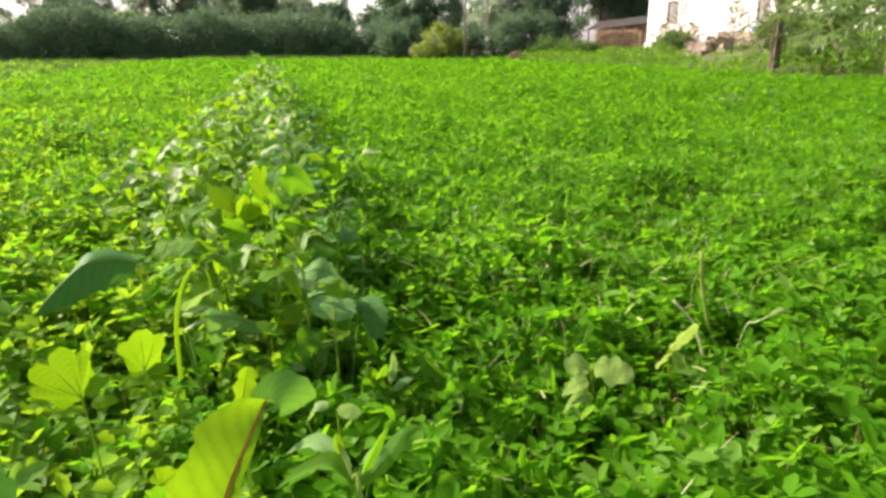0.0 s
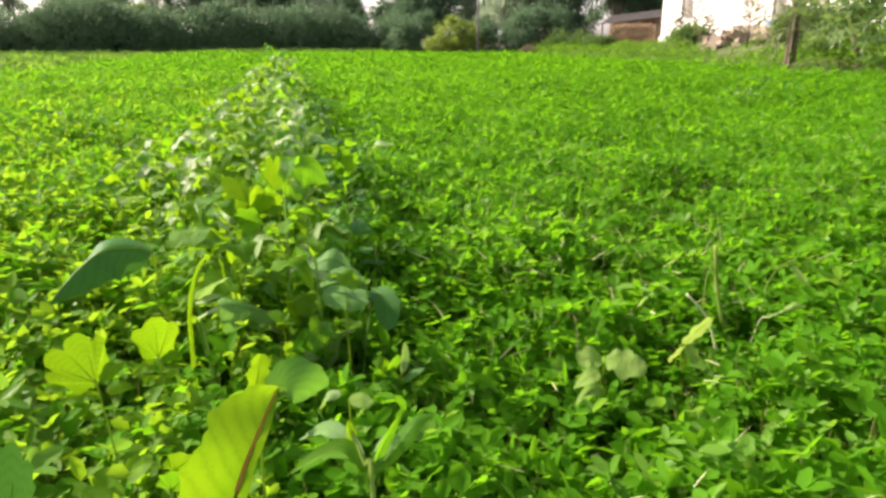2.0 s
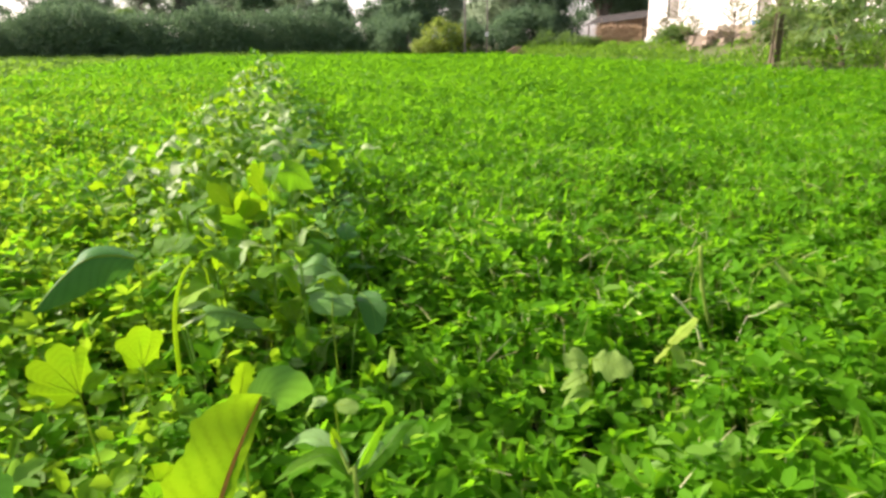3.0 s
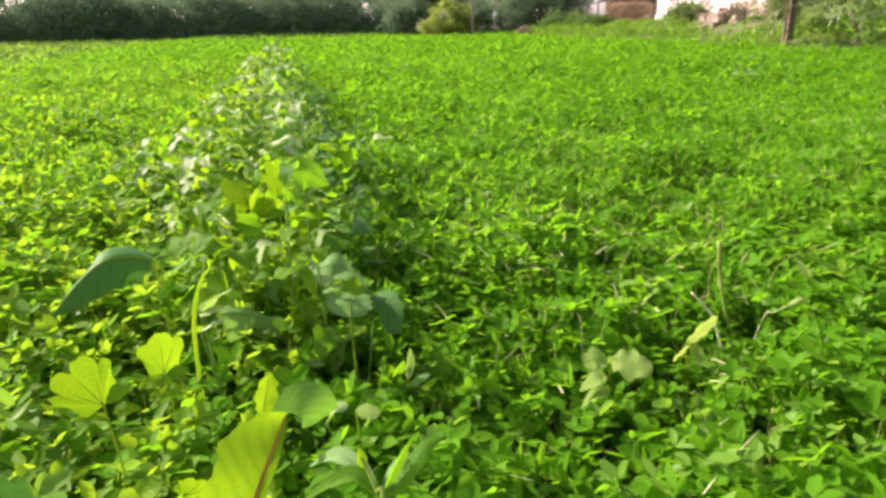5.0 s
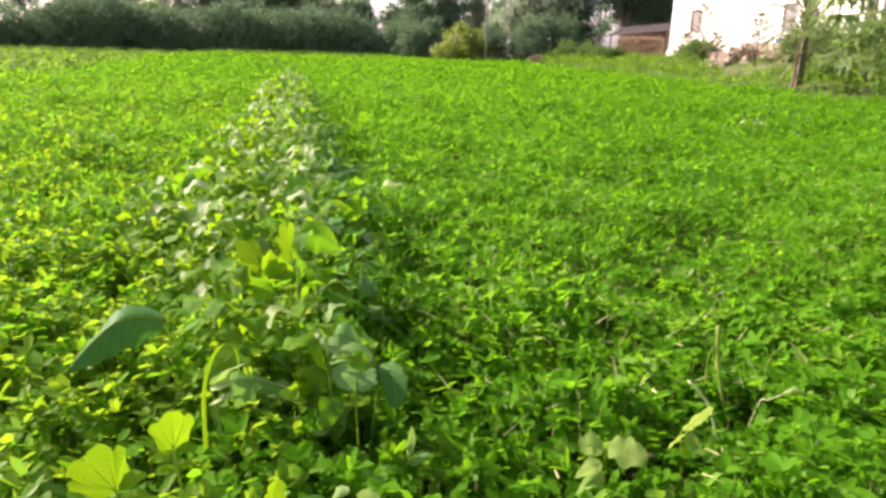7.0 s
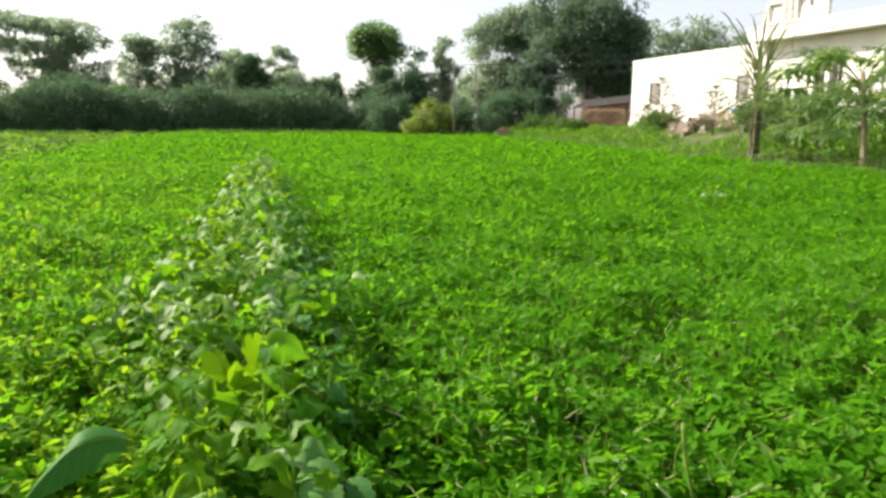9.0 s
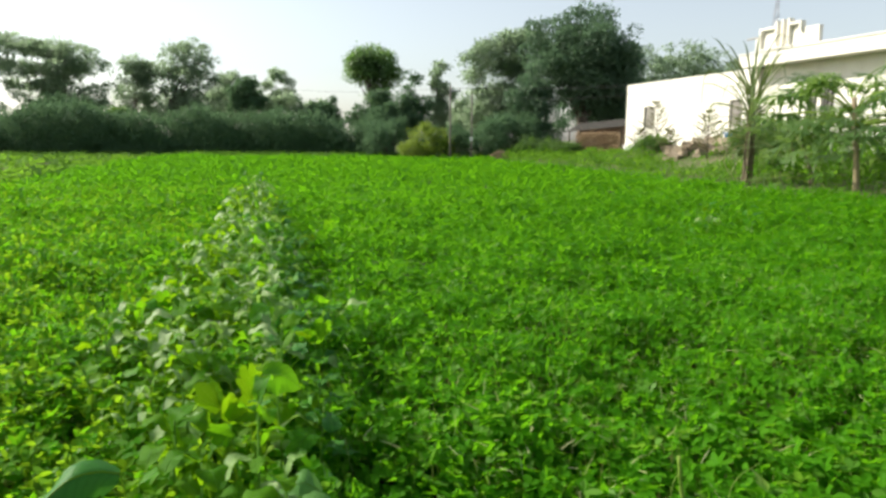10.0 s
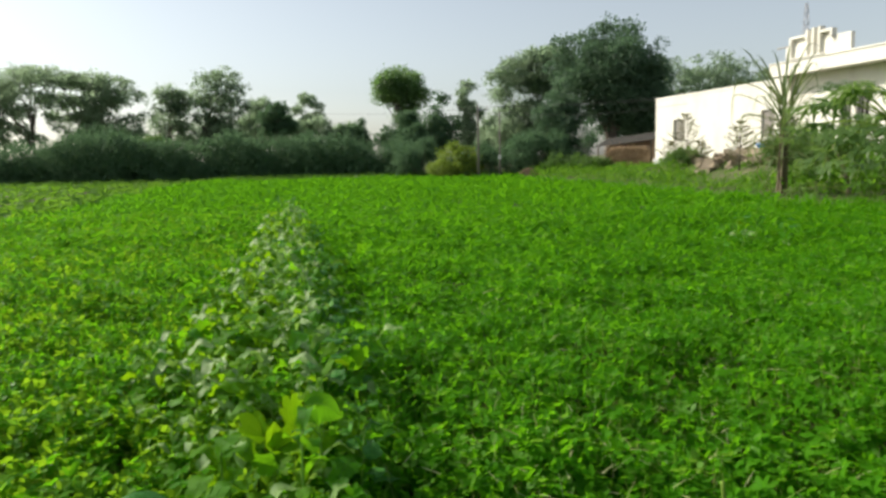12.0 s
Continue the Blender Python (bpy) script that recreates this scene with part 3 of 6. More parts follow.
def build_left_strip():
    """Thin dull growth on the furrows beside the field, then a bare furrow, then a paler young plot up to the hedge."""
    x, y = scatter(-50, -7, 8, 47, 90)
    u = field_left(y) - x
    keep = (u < 5.3) | (rng.uniform(0, 1, len(x)) < 0.2)
    x, y, u = x[keep], y[keep], u[keep]
    thick = np.where(u < 4.0, 0.95 - 0.08 * u, np.where(u < 5.1, 0.06, 1.0))
    k = (u > -0.4) & (rng.uniform(0, 1, len(x)) < thick + 0.3 * bumps(x, y, 1.3) * (u > 5.3)) & ((u > 5.3) | (np.sin((x + 0.28 * y) * 4.0) > -0.8))
    x, y, u = x[k], y[k], u[k]
    n = len(x)
    P = np.stack([x, y, ground_height(x, y) + rng.uniform(0, np.where(u > 5.3, 0.04, 0.12), n)], axis=1)
    for name, pick, mat, label in (("seedling_crop", u < 5.3, WEED, "low sparse dull green growth on furrowed soil"), ("young_crop", u >= 5.3, WEED, "pale green young crop on the plot before the hedge")):
        m = int(pick.sum())
        wide = 1.0 if name == "seedling_crop" else 1.2
        v, f = tri_leaves(P[pick], rng.uniform(0.14, 0.26, m) * wide, rng.uniform(0.08, 0.14, m) * wide, 0.4, DIAMOND)
        tagged(new(name, mesh_np(name, v, f, [mat])), label, "crop", kind="stuff")


reseed(21)
build_left_strip()


def build_verge():
    x, y = scatter(1, 16, 6, 47, 105)
    u = x - field_right(y)
    k = (u > -0.45) & (u < 7.2) & (rng.uniform(0, 1, len(x)) < 0.6 + 0.4 * bumps(x, y, 1.2))
    x, y = x[k], y[k]
    n = len(x)
    P = np.stack([x, y, ground_height(x, y) - 0.01], axis=1)
    A = np.stack([rng.normal(0, 0.45, n), rng.normal(0, 0.45, n), np.ones(n)], axis=1)
    L = rng.uniform(0.07, 0.2, n) * (1 + 0.6 * bumps(x, y, 0.9))
    v, f = leaves(P, A, rng.normal(0, 1, (n, 3)), L, rng.uniform(0.012, 0.025, n), BLADE)
    tagged(new("verge_grass", mesh_np("verge_grass", v, f, [GRASS])), "short patchy grass on the raised bank", "grass", kind="stuff")
    x, y = scatter(-45, 3, 46, 50, 70)
    n = len(x)
    P = np.stack([x, y, ground_height(x, y) - 0.01], axis=1)
    A = np.stack([rng.normal(0, 0.4, n), rng.normal(0, 0.4, n), np.ones(n)], axis=1)
    v, f = leaves(P, A, rng.normal(0, 1, (n, 3)), rng.uniform(0.15, 0.4, n), rng.uniform(0.025, 0.05, n), BLADE)
    tagged(new("headland_grass", mesh_np("headland_grass", v, f, [GRASS])), "rough grass along the far headland", "grass", kind="stuff")


reseed(22)
build_verge()


def build_bank_weeds():
    """Knee-high weeds and tall grass in uneven drifts along the bank."""
    x, y = scatter(2, 16, 9, 47, 150)
    u = x - field_right(y)
    d = bumps(x, y, 1.6) + 0.6 * bumps(x, y, 0.6)
    near_house = smoothstep(24, 18, y) * 0.9 + smoothstep(37, 41, y) * 0.1
    k = (u > 0.7) & (u < 7.0) & (d + near_house > -0.12)
    x, y, d = x[k], y[k], d[k] + near_house[k]
    n = len(x)
    top = np.clip(0.16 + 0.4 * d, 0.12, 0.75)
    P = np.stack([x, y, ground_height(x, y) + top * rng.uniform(0, 1, n) ** 0.6], axis=1)
    A = np.stack([rng.normal(0, 0.8, n), rng.normal(0, 0.8, n), rng.uniform(0, 1.2, n)], axis=1)
    v, f = leaves(P, A, up_normals(n, 0.7), rng.uniform(0.1, 0.22, n), rng.uniform(0.035, 0.07, n), DIAMOND)
    tagged(new("bank_weeds", mesh_np("bank_weeds", v, f, [WEED])), "uneven drifts of green weeds along the bank", "weeds", kind="stuff")


reseed(23)
build_bank_weeds()


# ---- trees and bushes ----
def clump_leaves(centres, radii, flat, n, L, W, droop=0.0, fuzz=0.12):
    """Leaves on the shells of many clumps, thinner at the underside."""
    c = np.asarray(centres)
    r = np.asarray(radii)
    w = r ** 2 / np.sum(r ** 2)
    k = rng.choice(len(c), n, p=w)
    d = unit(rng.normal(0, 1, (n, 3)))
    d[:, 2] = np.where((d[:, 2] < -0.3) & (rng.uniform(0, 1, n) < 0.6), -d[:, 2], d[:, 2])
    s = r[k] * (0.55 + 0.5 * rng.uniform(0, 1, n) ** 0.5) * np.minimum(np.exp(fuzz * rng.normal(0, 1, n)), 1.7)
    P = c[k] + d * s[:, None] * np.array([1, 1, flat])
    A = unit(d + rng.normal(0, 0.7, (n, 3)) + np.array([0, 0, -droop]))
    N = unit(d + np.array([0, 0, 0.6]) + rng.normal(0, 0.36, (n, 3)))
    return leaves(P, A, N, rng.uniform(0.7, 1.3, n) * L, rng.uniform(0.7, 1.3, n) * W, DIAMOND)


def make_tree(name, label, x, y, trunk_h, trunk_r, crown, count, n, leaf, mat, flat=0.8, spread=0.24, lean=0.0, droop=0.2, category="tree", fuzz=None):
    """crown: list of (dx, dy, z, rx, rz) envelopes above the ground; clumps fill them, limbs reach the clumps."""
    g = float(ground_height(np.array(x), np.array(y)))
    base = tagged(new(name), label, category)
    base.location = (x, y, g)
    cs, rs = [], []
    vol = np.array([c[3] ** 2 * c[4] for c in crown])
    vol = vol ** 0.75
    per = np.maximum(5, np.round(count * vol / vol.sum()).astype(int))
    for (dx, dy, z, rx, rz), m in zip(crown, per):
        for _ in range(m):
            d = unit(rng.normal(0, 1, 3))
            q = rng.uniform(0.35, 1.0) ** 0.6 * 0.88
            cs.append((dx + d[0] * rx * q, dy + d[1] * rx * q, z + d[2] * rz * q))
            rs.append(rx * spread * (0.8 if mat is ACACIA else 1.0) * rng.uniform(0.5, 1.35) + 0.1)
    n, leaf = int(n * (0.45 if mat is ACACIA else 0.66)), (leaf[0] * 1.14, leaf[1] * 1.16)
    v, f = clump_leaves(cs, rs, flat, n, leaf[0], leaf[1], droop, fuzz or (0.46 if mat is ACACIA else 0.2))
    # leafy twigs that stick out of the clumps
    m = len(cs) * (7 if mat is ACACIA else 4)
    k = rng.integers(0, len(cs), m)
    d = unit(rng.normal(0, 1, (m, 3)) + np.array([0, 0, 0.35]))
    reach = np.asarray(rs)[k] * rng.uniform(1.0, 1.75 if mat is ACACIA else 1.4, m)
    t = np.linspace(0.55, 1.0, 9)
    Q = np.asarray(cs)[k][:, None] + d[:, None] * np.array([1, 1, 0.75]) * (reach[:, None] * t)[..., None] - np.array([0, 0, 0.12]) * (t ** 3)[None, :, None]
    Q = Q.reshape(-1, 3) + rng.normal(0, 0.03, (m * 9, 3))
    A = np.repeat(d, 9, axis=0) + rng.normal(0, 0.6, (m * 9, 3))
    tw = leaves(Q, A, up_normals(m * 9, 0.8), rng.uniform(0.6, 1.1, m * 9) * leaf[0], rng.uniform(0.6, 1.0, m * 9) * leaf[1], DIAMOND)
    v, f = joined([(v, f), tw])
    under(new("crown", mesh_np("crown", v, f, [mat])), base)
    bm = bmesh.new()
    top = Vector((lean * trunk_h, 0, trunk_h))
    tube(bm, [(0, 0, -0.15), (lean * trunk_h * 0.3 + 0.04, 0.02, trunk_h * 0.35), (lean * trunk_h * 0.65 - 0.04, 0, trunk_h * 0.7), top], [trunk_r * 1.35, trunk_r, trunk_r * 0.85, trunk_r * 0.7], 8)
    order = sorted(range(len(cs)), key=lambda i: -rs[i])[: min(len(cs), 15)]
    for i in order:
        e = Vector(cs[i])
        s = top * rng.uniform(0.45, 1.0)
        m = s.lerp(e, 0.5) + Vector((rng.normal(0, 0.12), rng.normal(0, 0.12), 0.1 * (e - s).length))
        tube(bm, [s, m, e], [trunk_r * 0.42, trunk_r * 0.25, trunk_r * 0.08], 5, cap=False)
    part("trunk", bm, BARK, base)
    return base


def build_trees():
    # spreading acacias at the left end of the hedge: flat pads of fine leaves with sky between them
    pads = [(-4.2, 0, 7.9, 2.4, 0.9), (-1.8, 0.5, 8.9, 2.2, 0.85), (1.0, 0, 9.1, 2.5, 0.85), (3.4, 0, 8.6, 2.0, 0.8), (-2.8, 0, 7.0, 1.8, 0.5), (0.4, 0, 7.3, 2.4, 0.7),
            (-3.8, 0, 5.3, 1.1, 0.55), (-1.0, 0, 5.0, 0.9, 0.6), (1.7, 0, 5.4, 1.0, 0.6), (0.3, 0, 3.7, 0.8, 0.5), (-2.6, 0, 3.5, 0.9, 0.5), (-1.2, 0, 6.2, 1.8, 0.6), (2.6, 0, 6.6, 1.8, 0.7), (-4.4, 0, 6.4, 1.6, 0.6), (3.2, 0, 4.4, 1.3, 0.6), (-1.0, -0.6, 4.2, 1.6, 0.6)]
    make_tree("acacia_tree", "grey-green spreading acacia behind the hedge", -39.6, 60.0, 4.6, 0.14, pads, 150, 19000, (0.26, 0.085), ACACIA, 0.4, 0.3)
    make_tree("acacia_tree", "grey-green spreading acacia behind the hedge", -48.5, 61.0, 4.4, 0.14, pads, 140, 15000, (0.26, 0.085), ACACIA, 0.4, 0.3)
    make_tree("acacia_tree", "broad grey-green acacia with drooping side sprays", -33.4, 60.5, 3.6, 0.15,
              [(-1.6, 0, 8.5, 2.2, 0.8), (1.0, 0, 8.3, 2.1, 0.75), (2.7, 0, 7.3, 1.5, 0.6), (0.0, 0, 7.0, 2.8, 0.8), (2.6, 0, 5.5, 1.5, 0.7), (-0.6, 0, 5.3, 2.2, 0.8), (3.5, 0, 4.3, 1.0, 0.4), (1.2, 0, 3.9, 2.4, 0.9), (-1.8, 0, 3.9, 2.0, 0.7)], 130, 21000, (0.26, 0.085), ACACIA, 0.45, 0.28, droop=0.5)
    make_tree("acacia_tree", "grey-green acacia with hanging lower sprays", -36.4, 62.5, 3.4, 0.16,
              [(0, 0, 8.7, 2.0, 0.7), (-1.4, 0, 7.0, 1.6, 0.7), (1.6, 0, 6.6, 1.7, 0.8), (0.2, 0, 5.4, 1.9, 0.8), (-2.4, 0, 5.6, 1.2, 0.6), (1.4, 0, 3.8, 1.8, 0.9), (-1.4, 0, 3.2, 1.2, 0.6)], 100, 12000, (0.26, 0.085), ACACIA, 0.5, 0.3, droop=0.5)
    make_tree("acacia_tree", "thin grey-green acacia with hanging lower sprays", -43.8, 62.0, 3.4, 0.14,
              [(0, 0, 8.0, 2.0, 0.7), (-1.4, 0, 6.4, 1.3, 0.6), (1.4, 0, 6.2, 1.4, 0.6), (0.2, 0, 4.8, 1.4, 0.7), (1.2, 0, 3.4, 1.2, 0.6)], 70, 7500, (0.26, 0.085), ACACIA, 0.5, 0.3, droop=0.5)
    for x, y, z, r in ((-31.6, 56.5, 2.9, 2.1), (-29.4, 54.5, 2.5, 2.0), (-35.0, 56.5, 2.0, 1.6), (-42.5, 56.0, 1.6, 2.0)):
        make_tree("broadleaf_tree", "bushy dark green tree low behind the hedge", x, y, 1.0, 0.12, [(0, 0, z, r, z * 0.5), (-r * 0.5, 0, z * 0.55, r * 0.8, z * 0.4), (r * 0.6, 0, z * 0.6, r * 0.7, z * 0.45)], 40, 9000, (0.2, 0.11), HEDGE, 0.85, 0.34)
    # the upright grey-green tree with several stems, and thin ones beside it
    make_tree("neem_tree", "upright grey-green tree with an airy crown", -24.9, 62.0, 4.6, 0.24,
              [(0.3, 0, 8.2, 1.2, 1.2), (2.0, 0, 8.5, 1.4, 1.1), (2.9, 0, 7.4, 1.0, 1.0), (-0.4, 0, 6.9, 1.3, 1.1), (1.5, 0, 6.4, 1.7, 1.1), (-0.5, 0, 4.4, 0.9, 1.5), (2.3, 0, 4.9, 1.1, 0.8), (0.8, 0, 5.2, 1.4, 0.8), (-0.6, 0, 2.6, 1.0, 1.0), (3.4, 0, 5.8, 1.1, 0.8), (-1.9, 0, 6.6, 1.0, 0.9), (-2.2, 0, 5.0, 1.1, 1.0), (1.2, 0, 3.6, 1.6, 1.0), (3.2, 0, 3.9, 1.3, 0.9), (-1.6, 0, 3.4, 1.0, 0.8)], 170, 21000, (0.23, 0.085), ACACIA, 0.75, 0.34, lean=-0.04)
    make_tree("neem_tree", "slim grey-green tree with a small high crown", -28.2, 62.0, 4.8, 0.09, [(0.1, 0, 7.2, 1.1, 1.1), (0.6, 0, 5.9, 1.2, 0.7), (-0.4, 0, 6.0, 0.9, 0.5), (1.2, 0, 6.9, 1.0, 0.8), (0.8, 0, 4.4, 0.9, 0.6)], 46, 6500, (0.23, 0.085), ACACIA, 0.75, 0.34)
    make_tree("neem_tree", "thin wispy grey-green tree behind the hedge", -20.6, 64.0, 3.4, 0.09, [(0.3, 0, 6.2, 1.2, 1.0), (-0.3, 0, 4.9, 1.3, 0.9), (0.9, 0, 4.2, 1.2, 0.9), (1.6, 0, 5.4, 0.9, 0.7), (-0.6, 0, 3.2, 1.2, 0.8), (1.8, 0, 3.4, 1.3, 0.9), (2.4, 0, 4.5, 1.0, 0.6)], 64, 11000, (0.25, 0.085), ACACIA, 0.75, 0.3)
    make_tree("broadleaf_tree", "dense dark round-topped small tree", -17.3, 58.0, 2.4, 0.14, [(0, 0, 4.7, 1.2, 1.2), (0.8, 0, 4.0, 0.9, 0.8), (-0.7, 0, 4.0, 0.8, 0.7)], 34, 8000, (0.2, 0.11), HEDGE, 0.85, 0.34)
    make_tree("acacia_tree", "thin wispy acacia above the hedge", -15.9, 62.0, 3.6, 0.08, [(0.2, 0, 6.5, 1.0, 0.5), (1.1, 0, 5.9, 0.9, 0.35), (-0.9, 0, 5.6, 0.9, 0.4), (0.6, 0, 4.8, 1.1, 0.6), (-0.6, 0, 4.0, 1.2, 0.6)], 40, 4600, (0.25, 0.08), ACACIA, 0.45, 0.3)
    make_tree("acacia_tree", "low grey-green acacia above the hedge", -14.4, 60.0, 2.2, 0.08, [(0, 0, 3.9, 1.4, 0.8), (1.4, 0, 3.2, 1.2, 0.7), (-1.3, 0, 3.5, 1.1, 0.7), (2.6, 0, 3.2, 0.9, 0.6)], 40, 7000, (0.24, 0.085), ACACIA, 0.6, 0.32)
    make_tree("broadleaf_tree", "small dark bushy tree above the hedge", -11.4, 60.0, 1.8, 0.1, [(-0.4, 0, 3.6, 1.3, 0.5), (0.8, 0, 4.0, 0.35, 0.6), (0.4, 0, 2.8, 1.3, 0.7)], 32, 6000, (0.2, 0.1), HEDGE, 0.8, 0.34)
    for x, y, z in ((-30.6, 66.0, 5.0), (-26.6, 67.0, 4.6), (-22.6, 67.0, 5.2), (-18.8, 66.0, 4.6), (-13.2, 67.0, 3.8)):
        make_tree("acacia_tree", "thin hazy grey-green tree standing behind the others", x, y, 2.6, 0.08, [(0, 0, z, 1.7, 0.8), (-1.2, 0, z - 1.3, 1.3, 0.7), (1.2, 0, z - 1.5, 1.4, 0.7)], 34, 3600, (0.25, 0.085), ACACIA, 0.7, 0.3)
    # the round crown on a tall stem
    make_tree("round_crowned_tree", "tall tree with a rounded light green crown", -8.3, 70.0, 6.0, 0.22, [(-0.2, 0, 8.35, 2.3, 1.3), (-1.5, 0, 7.7, 1.8, 1.2), (1.3, 0, 7.5, 1.7, 1.1), (0.3, 0, 6.8, 1.6, 0.9), (0.3, 0, 6.0, 1.2, 0.8), (0.5, 0, 5.0, 1.2, 1.0), (0.9, 0, 3.6, 1.5, 1.3)], 110, 25000, (0.22, 0.12), ROUND, 0.85, 0.33)
    make_tree("broadleaf_tree", "dark green bushy tree under the round-crowned one", -7.2, 58.0, 1.4, 0.14, [(0, 0, 2.2, 1.7, 1.6), (0.5, 0, 4.0, 1.1, 1.1), (-1.1, 0, 2.9, 1.0, 1.0), (1.4, 0, 2.4, 1.2, 1.2)], 48, 12000, (0.2, 0.11), HEDGE, 0.85, 0.32)
    make_tree("broadleaf_tree", "dense dark green conical tree", -4.0, 60.0, 1.6, 0.14, [(0, 0, 2.6, 1.7, 1.8), (-0.5, 0, 4.0, 1.1, 1.0), (0.6, 0, 3.8, 1.1, 0.9), (0.0, 0, 5.5, 0.9, 1.2)], 48, 11000, (0.2, 0.11), HEDGE, 0.85, 0.33)
    make_tree("neem_tree", "pale thin feathery tree far behind", -1.8, 68.0, 4.0, 0.09, [(0, 0, 7.2, 0.9, 1.3), (0.5, 0, 5.6, 1.0, 1.1), (-0.4, 0, 4.4, 1.1, 1.0), (0.3, 0, 3.0, 1.4, 1.1), (-0.3, 0, 6.4, 0.9, 0.9)], 56, 13000, (0.26, 0.09), ACACIA, 0.8, 0.3)
    make_tree("neem_tree", "pale thin feathery tree far behind", 0.6, 62.0, 2.4, 0.09, [(0, 0, 3.6, 1.2, 1.1), (0.4, 0, 2.1, 1.6, 1.2)], 36, 11000, (0.26, 0.1), ACACIA, 0.8, 0.3)
    # the feathery tree and the large dark one by the house
    make_tree("acacia_tree", "feathery light green tree beside the large dark tree", 3.2, 55.0, 3.4, 0.2, [(-2.2, 0, 6.8, 1.2, 0.7), (-0.9, 0, 7.5, 1.4, 0.8), (0.9, 0, 8.2, 1.5, 0.8), (2.0, 0, 8.0, 1.5, 1.0), (-1.9, 0, 5.7, 1.2, 0.6), (0.0, 0, 6.4, 1.8, 0.9), (1.6, 0, 6.2, 1.6, 1.2), (-0.6, 0, 4.6, 1.6, 0.9), (1.2, 0, 4.0, 1.8, 1.2), (-0.8, 0, 2.6, 1.8, 1.3)], 170, 52000, (0.23, 0.08), ACACIA, 0.55, 0.42, droop=0.5)
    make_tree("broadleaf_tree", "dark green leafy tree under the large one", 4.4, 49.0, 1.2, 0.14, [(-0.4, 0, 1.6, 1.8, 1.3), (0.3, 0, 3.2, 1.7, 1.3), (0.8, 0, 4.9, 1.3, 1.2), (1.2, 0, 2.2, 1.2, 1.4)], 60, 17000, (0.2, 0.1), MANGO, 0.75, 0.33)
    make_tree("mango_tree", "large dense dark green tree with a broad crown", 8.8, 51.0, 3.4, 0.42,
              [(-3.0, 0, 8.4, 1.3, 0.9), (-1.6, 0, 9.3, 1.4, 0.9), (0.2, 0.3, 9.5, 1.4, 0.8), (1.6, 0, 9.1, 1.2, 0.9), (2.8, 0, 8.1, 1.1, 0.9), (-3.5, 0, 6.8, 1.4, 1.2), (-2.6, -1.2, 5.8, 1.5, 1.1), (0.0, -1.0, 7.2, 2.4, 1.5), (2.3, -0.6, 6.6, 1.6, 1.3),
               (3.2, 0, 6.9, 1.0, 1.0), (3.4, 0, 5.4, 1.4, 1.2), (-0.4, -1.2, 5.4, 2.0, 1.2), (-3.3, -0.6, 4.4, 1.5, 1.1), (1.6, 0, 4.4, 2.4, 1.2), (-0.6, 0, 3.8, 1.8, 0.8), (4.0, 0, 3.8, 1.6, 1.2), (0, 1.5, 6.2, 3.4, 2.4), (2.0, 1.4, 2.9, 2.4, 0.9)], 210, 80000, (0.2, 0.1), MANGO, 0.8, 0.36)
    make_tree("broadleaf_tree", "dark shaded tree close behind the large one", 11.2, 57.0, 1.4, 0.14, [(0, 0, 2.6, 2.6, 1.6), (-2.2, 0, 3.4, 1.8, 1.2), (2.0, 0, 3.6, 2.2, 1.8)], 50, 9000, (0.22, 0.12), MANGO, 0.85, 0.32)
    for x, y, z in ((15.2, 60.0, 7.4), (18.6, 61.0, 7.8), (21.0, 62.0, 7.4), (25.0, 64.0, 6.9), (29.0, 62.0, 6.0)):
        make_tree("acacia_tree", "feathery tree seen above the house roof", x, y, 3.5, 0.16, [(0, 0, z + 0.6, 1.7, 0.5), (-1.4, 0, z - 0.3, 1.6, 0.6), (1.5, 0, z - 0.1, 1.5, 0.5), (0, 0, z - 1.2, 2.8, 1.0), (0.3, 0, z - 2.8, 3.0, 1.2)], 66, 9500, (0.26, 0.085), ACACIA, 0.4, 0.26)
    for x, y, z, r, m in ((-44.5, 55.0, 1.8, 2.0, HEDGE), (-27.0, 55.0, 2.2, 1.5, BUSH), (-20.4, 57.0, 2.2, 1.2, HEDGE), (-14.2, 55.0, 2.2, 1.4, HEDGE), (-5.6, 54.0, 2.4, 1.2, HEDGE)):
        make_tree("broadleaf_tree", "straggling young tree rising out of the hedge", x, y, 1.2, 0.08, [(0, 0, z, r, z * 0.5), (r * 0.4, 0, z * 1.35, r * 0.5, z * 0.25)], 28, 5500, (0.2, 0.1), m, 0.75, 0.3)
    # bushes at the far edge
    make_tree("flowering_bush", "yellow-green bush with yellowing leaves", -2.3, 44.6, 0.5, 0.08, [(0, 0, 1.2, 1.15, 1.1), (1.1, 0.3, 1.2, 0.85, 1.05), (0.4, 0, 2.1, 0.6, 0.5), (-0.9, 0.2, 0.8, 0.7, 0.7)], 34, 7500, (0.15, 0.07), YELLOWBUSH, category="bush", fuzz=0.42)
    for x, y, r, h in ((1.6, 45.4, 1.6, 2.0), (3.4, 47.6, 1.7, 3.0), (5.6, 46.6, 1.6, 2.7), (-0.6, 46.4, 1.6, 2.2), (-4.6, 47.6, 1.6, 2.4)):
        make_tree("wild_bush", "dark green wild bush at the far field edge", x, y, 0.3, 0.05, [(0, 0, h * 0.5, r, h * 0.5), (r * 0.5, 0, h * 0.8, r * 0.5, h * 0.4), (-r * 0.7, 0, h * 0.35, r * 0.6, h * 0.35)], 26, 6500, (0.15, 0.07), HEDGE, 0.9, 0.26, category="bush", fuzz=0.3)
